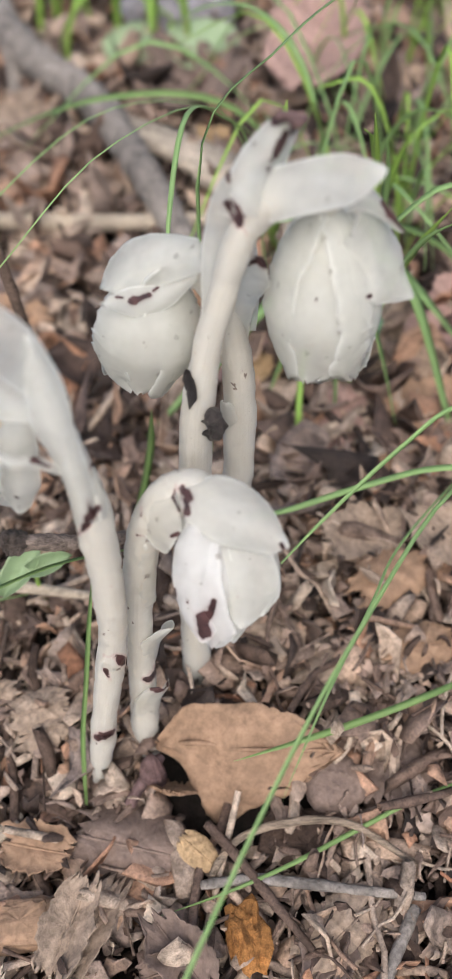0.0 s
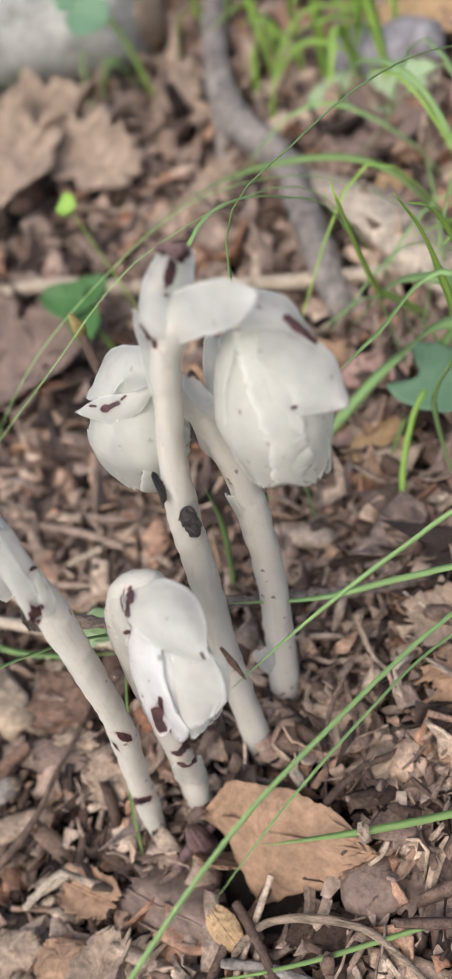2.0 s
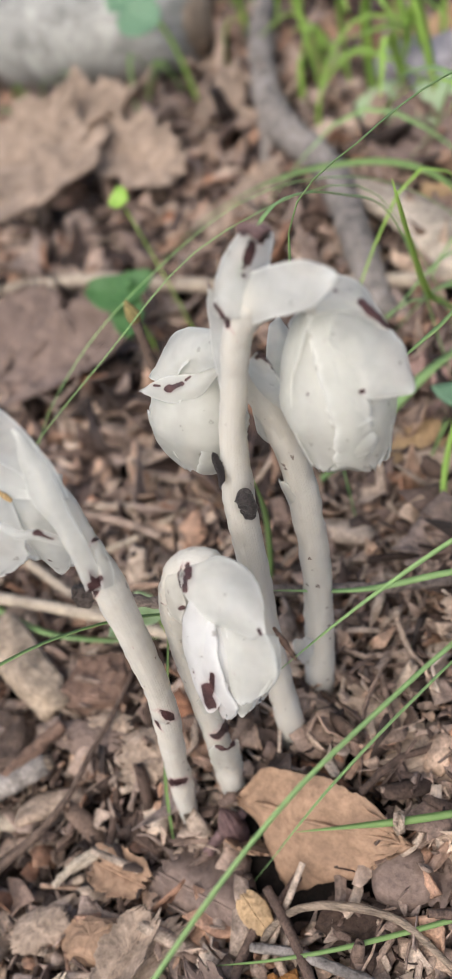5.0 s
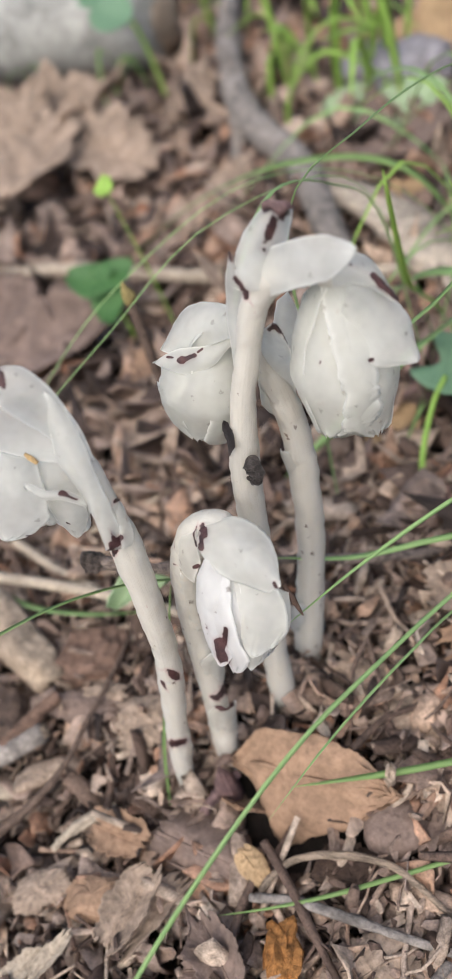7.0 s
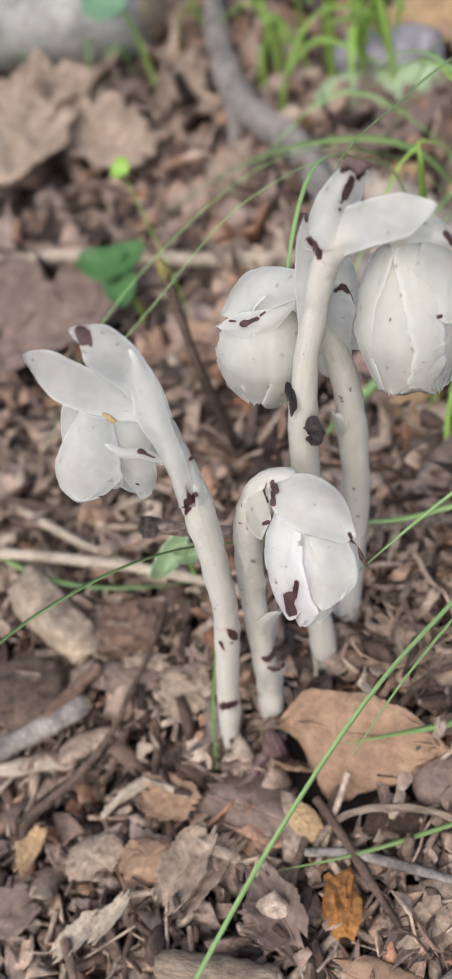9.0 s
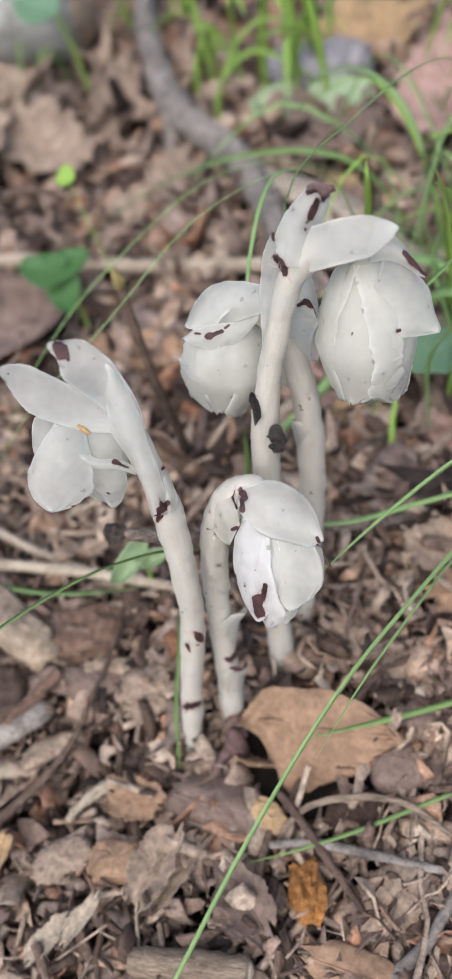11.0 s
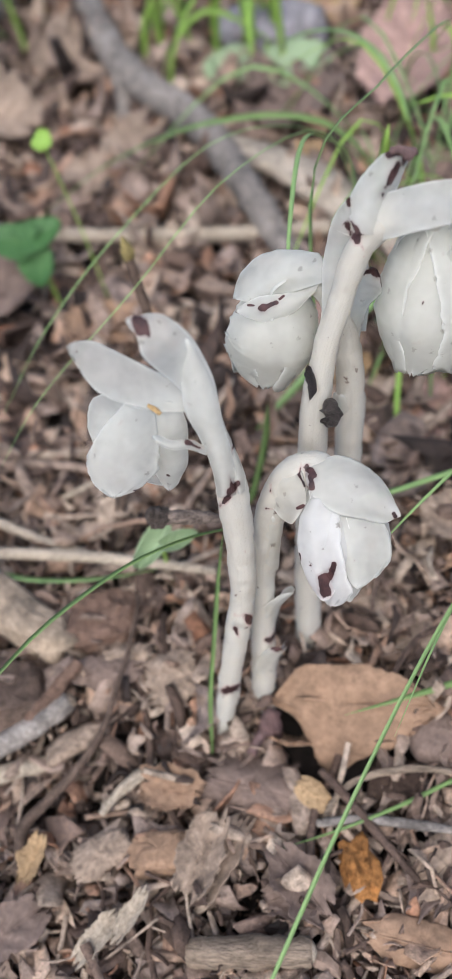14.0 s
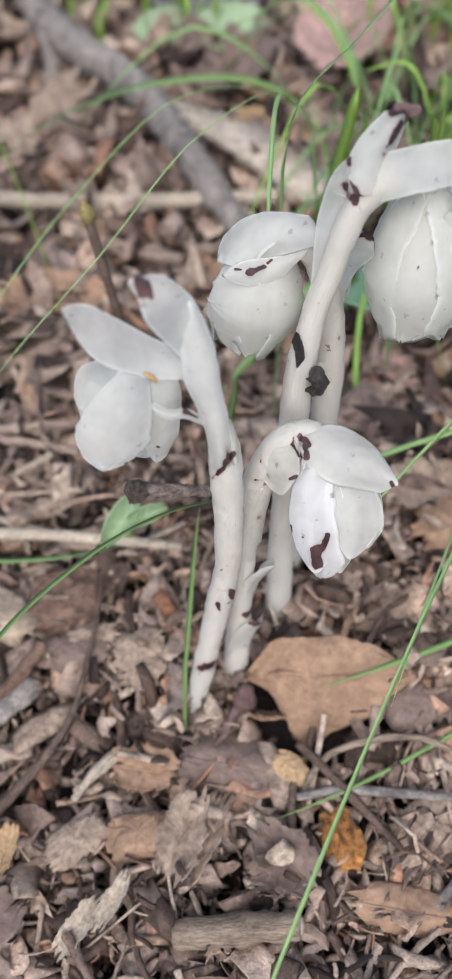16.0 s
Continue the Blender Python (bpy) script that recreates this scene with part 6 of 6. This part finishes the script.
for place, size, yaw, curl, material, label, seed in (
        ((-56.8, 31.7, 6), (8, 4.5), 75, (1.6, 0.8, 0.6), YELLOW_LEAF, "small pointed yellowish leaf scrap on the litter", 257),
        ((-27.3, 32.7, 7), (14, 8), 70, (2.8, 0.8, 0.9), DULL_LEAF, "upright curled leaf scrap in the litter", 258),
        ((-37, 68, 6), (10, 8), 15, (-1.8, -0.8, 0.4), DULL_LEAF, "pale rounded leaf scrap beside the stems", 259),
        ((-50, 68, 6), (14, 7), 5, (-1.8, -0.6, 0.4), DARK_LEAF, "brown curled leaf scrap on the litter", 260),
        ((-11.2, 28.9, 6), (13, 9), 130, (3.6, 0.8, 0.6), DARK_LEAF, "dark leaf scrap rolled into a ring", 261),
        ((12.6, 31.7, 6), (15, 11), 40, (-2.4, -0.8, 0.6), DULL_LEAF, "dull crumpled leaf scrap on the litter", 262),
        ((-38.7, 23.2, 6), (9, 3.2), 60, (1.2, 0.4, 0.3), STRAW, "narrow yellowish leaf scrap on the litter", 263),
        ((-45.4, 32.7, 6), (11, 7), 35, (-1.8, -0.6, 0.4), DULL_LEAF, "dull brown leaf scrap on the litter", 264)):
    dead_leaf(place, size, yaw, 4, 14.0, curl, material, label, seed, ragged=0.2)


# ---- green leaves ----
def green_leaf(name, parent_at, centre, size, yaw, tip, roll, stem_pts, material, label, seed, notch=0.0, curl=(1, 1, 0), plump=0.45):
    plant = thing(name, parent_at, label, "seedling")
    part("stalk", shift(tube(stem_pts, [0.045 * max(size), 0.035 * max(size)], 18, 7, 0.05, seed), parent_at), GRASS_LIME, plant)
    for c, sz, yw in zip(centre, size, yaw):
        n, m = 20, 15
        top = []
        for k in range(n):
            u = k / (n - 1)
            wid = math.sin(math.pi * (0.05 + 0.92 * u) ** (0.62 if notch else 0.8)) ** 0.55
            for j in range(m):
                s = 2 * j / (m - 1) - 1
                x = (u - 0.5) * sz - notch * sz * abs(s) ** 1.4 * (1 - u) ** 2
                y = s * wid * sz * plump
                z = curl[0] * s * s + curl[1] * (u - 0.5) ** 2 * 4 - 0.02 * sz * math.exp(-(s * 8) ** 2) + 0.02 * sz * math.sin((u * 5 - abs(s)) * 6.28)
                top.append((x, y, z))
        top = np.array(top)
        verts = np.vstack([top, top - (0, 0, 0.35)]) @ np.array(Matrix.Rotation(radians(roll), 3, "X") @ Matrix.Rotation(radians(yw), 3, "Z") @ Matrix.Rotation(radians(tip), 3, "Y")).T + np.array(c, float) - np.array(parent_at, float)
        g, faces = n * m, []
        for k in range(n - 1):
            for j in range(m - 1):
                a, b, q, d = k * m + j, k * m + j + 1, (k + 1) * m + j + 1, (k + 1) * m + j
                faces += [(a, d, q, b), (g + a, g + b, g + q, g + d)]
        ring = [j for j in range(m)] + [k * m + m - 1 for k in range(1, n)] + [(n - 1) * m + j for j in range(m - 2, -1, -1)] + [k * m for k in range(n - 2, 0, -1)]
        for a, b in zip(ring, ring[1:] + ring[:1]):
            faces.append((a, b, g + b, g + a))
        part("leaf", (verts, faces, np.vstack([top[:, :2], top[:, :2]]) * 0.05, None), material, plant)
    return plant


green_leaf("seedling", (-80, 186, rise(-80, 186)), [(-89.5, 186, 27), (-80, 187, 28), (-81, 179, 22)], [12.5, 11.5, 11], [165, 25, -70], 0, 25, [(-80, 186, 0), (-81, 185, 12), (-83, 184, 25)], LEAF_DEEP, "dark green three-lobed leaf on a short stalk", 301, 0.2)
green_leaf("seedling", (11, 122, rise(11, 122)), [(20.5, 146, 25)], [16.5], [-20], 0, 18, [(11, 122, 2), (10.5, 128, 16), (12, 138, 23), (14, 145, 25)], LEAF_BLUE, "bluish green heart-shaped leaf on a thin stalk", 302, 0.3)
green_leaf("seedling", (-24, 305, rise(-24, 305)), [(-36, 302, 17), (-11.5, 294, 20)], [19, 22], [190, 10], 0, 25, [(-24, 305, 8), (-23, 303, 20), (-22, 302, 24)], LEAF_PALE, "seedling with two pale green oval leaves", 303)
green_leaf("seedling", (-40, 92, rise(-40, 92)), [(-39, 85, 23), (-33.5, 85, 25)], [10.5, 7.5], [235, 20], 0, 35, [(-40, 92, 0), (-39, 90, 14), (-37, 88, 24)], LEAF_PALE, "small pale green folded leaf under the twig", 304, 0.0, (3, 1, 0), 0.24)
green_leaf("seedling", (-66, 186, rise(-66, 186)), [(-71, 182, 56)], [5.6], [80], 0, 30, [(-66, 186, 4), (-68, 184, 30), (-71, 182, 55)], GRASS_LIME, "tiny lime green leaf on an upright thread-like stalk", 305)
green_leaf("seedling", (-120, 340, rise(-120, 340)), [(-132, 336, 58), (-122, 318, 54)], [22, 18], [200, -30], 0, 30, [(-120, 340, 8), (-122, 337, 36), (-126, 332, 56)], LEAF_BLUE, "seedling with broad bluish green leaves before the log", 306)

# ---- fallen branch, pale wood, log and stones ----
branch = thing("fallen_branch", (-15, 212, 12), "grey crooked fallen branch lying across the litter", "branch")
BR = (-15, 212, 12)
part("limb", shift(tube([(-122, 480, 30), (-112, 425, 26), (-100.3, 373.1, 23.5), (-86.6, 330.8, 22.5), (-72.6, 297.5, 21.5), (-59.4, 277.2, 21), (-44.1, 256.8, 21), (-31.6, 230.1, 20), (-21.5, 205.5, 18), (-13, 188, 13)], [4.6, 4.8, 5.0, 5.2, 5.6, 5.4, 5.2, 4.8, 4.4, 3.4], 90, 16, 0.26, 51), BR), GREY_BARK, branch)
part("stub", shift(tube([(-75, 296, 21), (-72.5, 283, 15), (-69.5, 266, 9)], [3.4, 3.0, 2.7], 16, 10, 0.2, 52), BR), GREY_BARK, branch, "broken grey side stub")
pale = thing("wood_slab", (-10, 231, 9), "flat pale weathered slab of wood lying in the litter", "wood")
part("slab", shift(tube([(-40, 256, 15), (-14, 232, 16.5), (4, 208, 16.5), (20, 190, 13)], [6, 9, 9, 6], 30, 12, 0.18, 53, flat=0.4), (-10, 231, 9)), SLAB_WOOD, pale)
log = thing("fallen_log", (-190, 380, 20), "thick bleached fallen log at the edge of the clearing", "log")
part("trunk", shift(tube([(-420, 470, 34), (-300, 424, 34), (-240, 402, 34), (-190, 382, 34), (-130, 374, 32)], [24, 24, 23, 22, 19], 40, 22, 0.10, 54), (-190, 380, 20)), LOG_WOOD, log)
part("broken_end", shift(tube([(-133, 374.5, 32), (-124, 373, 32)], [16, 9], 6, 16, 0.3, 55), (-190, 380, 20)), PALE_WOOD, log)
lump((-16, 316, 20), (30, 24, 22), 20, 0, STONE, "stone", "rounded bluish grey stone behind the grass", "stone", 401, 0.12, "stones", 0.8, True)
lump((-32, 328, 18), (24, 20, 18), 50, 0, STONE, "stone", "rounded bluish grey stone behind the grass", "stone", 402, 0.12, "stones", 0.8, True)

# ---- single chips and scraps of the litter nearest the stems ----
rng = np.random.default_rng(77)
KINDS = [("leaf_scrap", flake, PIECE, "torn curled scrap of brown dead leaf", "leaf scrap", "leaf scraps", 2.5),
         ("wood_splinter", splinter, WOODY_ONE, "ragged brown splinter of wood or bark", "wood splinter", "wood splinters", 3.0)]
for name, maker, material, label, category, group, scale in KINDS:
    protos = []
    for _ in range(12):
        v, f = maker(rng)
        protos.append(mesh_of(name, (v, f), False))
    for k in range(130):
        x, y = rng.uniform(-78, 34), rng.uniform(6, 84)
        if (x - 9) ** 2 + (y - 26) ** 2 < 90 or (x + 68) ** 2 + (y - 45) ** 2 < 60 or (x + 2.4) ** 2 + (y - 58) ** 2 < 230:
            y += 30
        ob = part(name, protos[k % 12], material, None)
        s = scale * min(1.25, math.exp(rng.normal(0, 0.35)))
        ob.matrix_world = Matrix.LocRotScale(Vector((x, y, rise(x, y) + rng.uniform(1.5, 3.6))) * MM, Euler((rng.normal(0, 0.3), rng.normal(0, 0.3), rng.uniform(0, 6.28))), Vector((s, s, s)))
        tagged(ob, label, category, group)
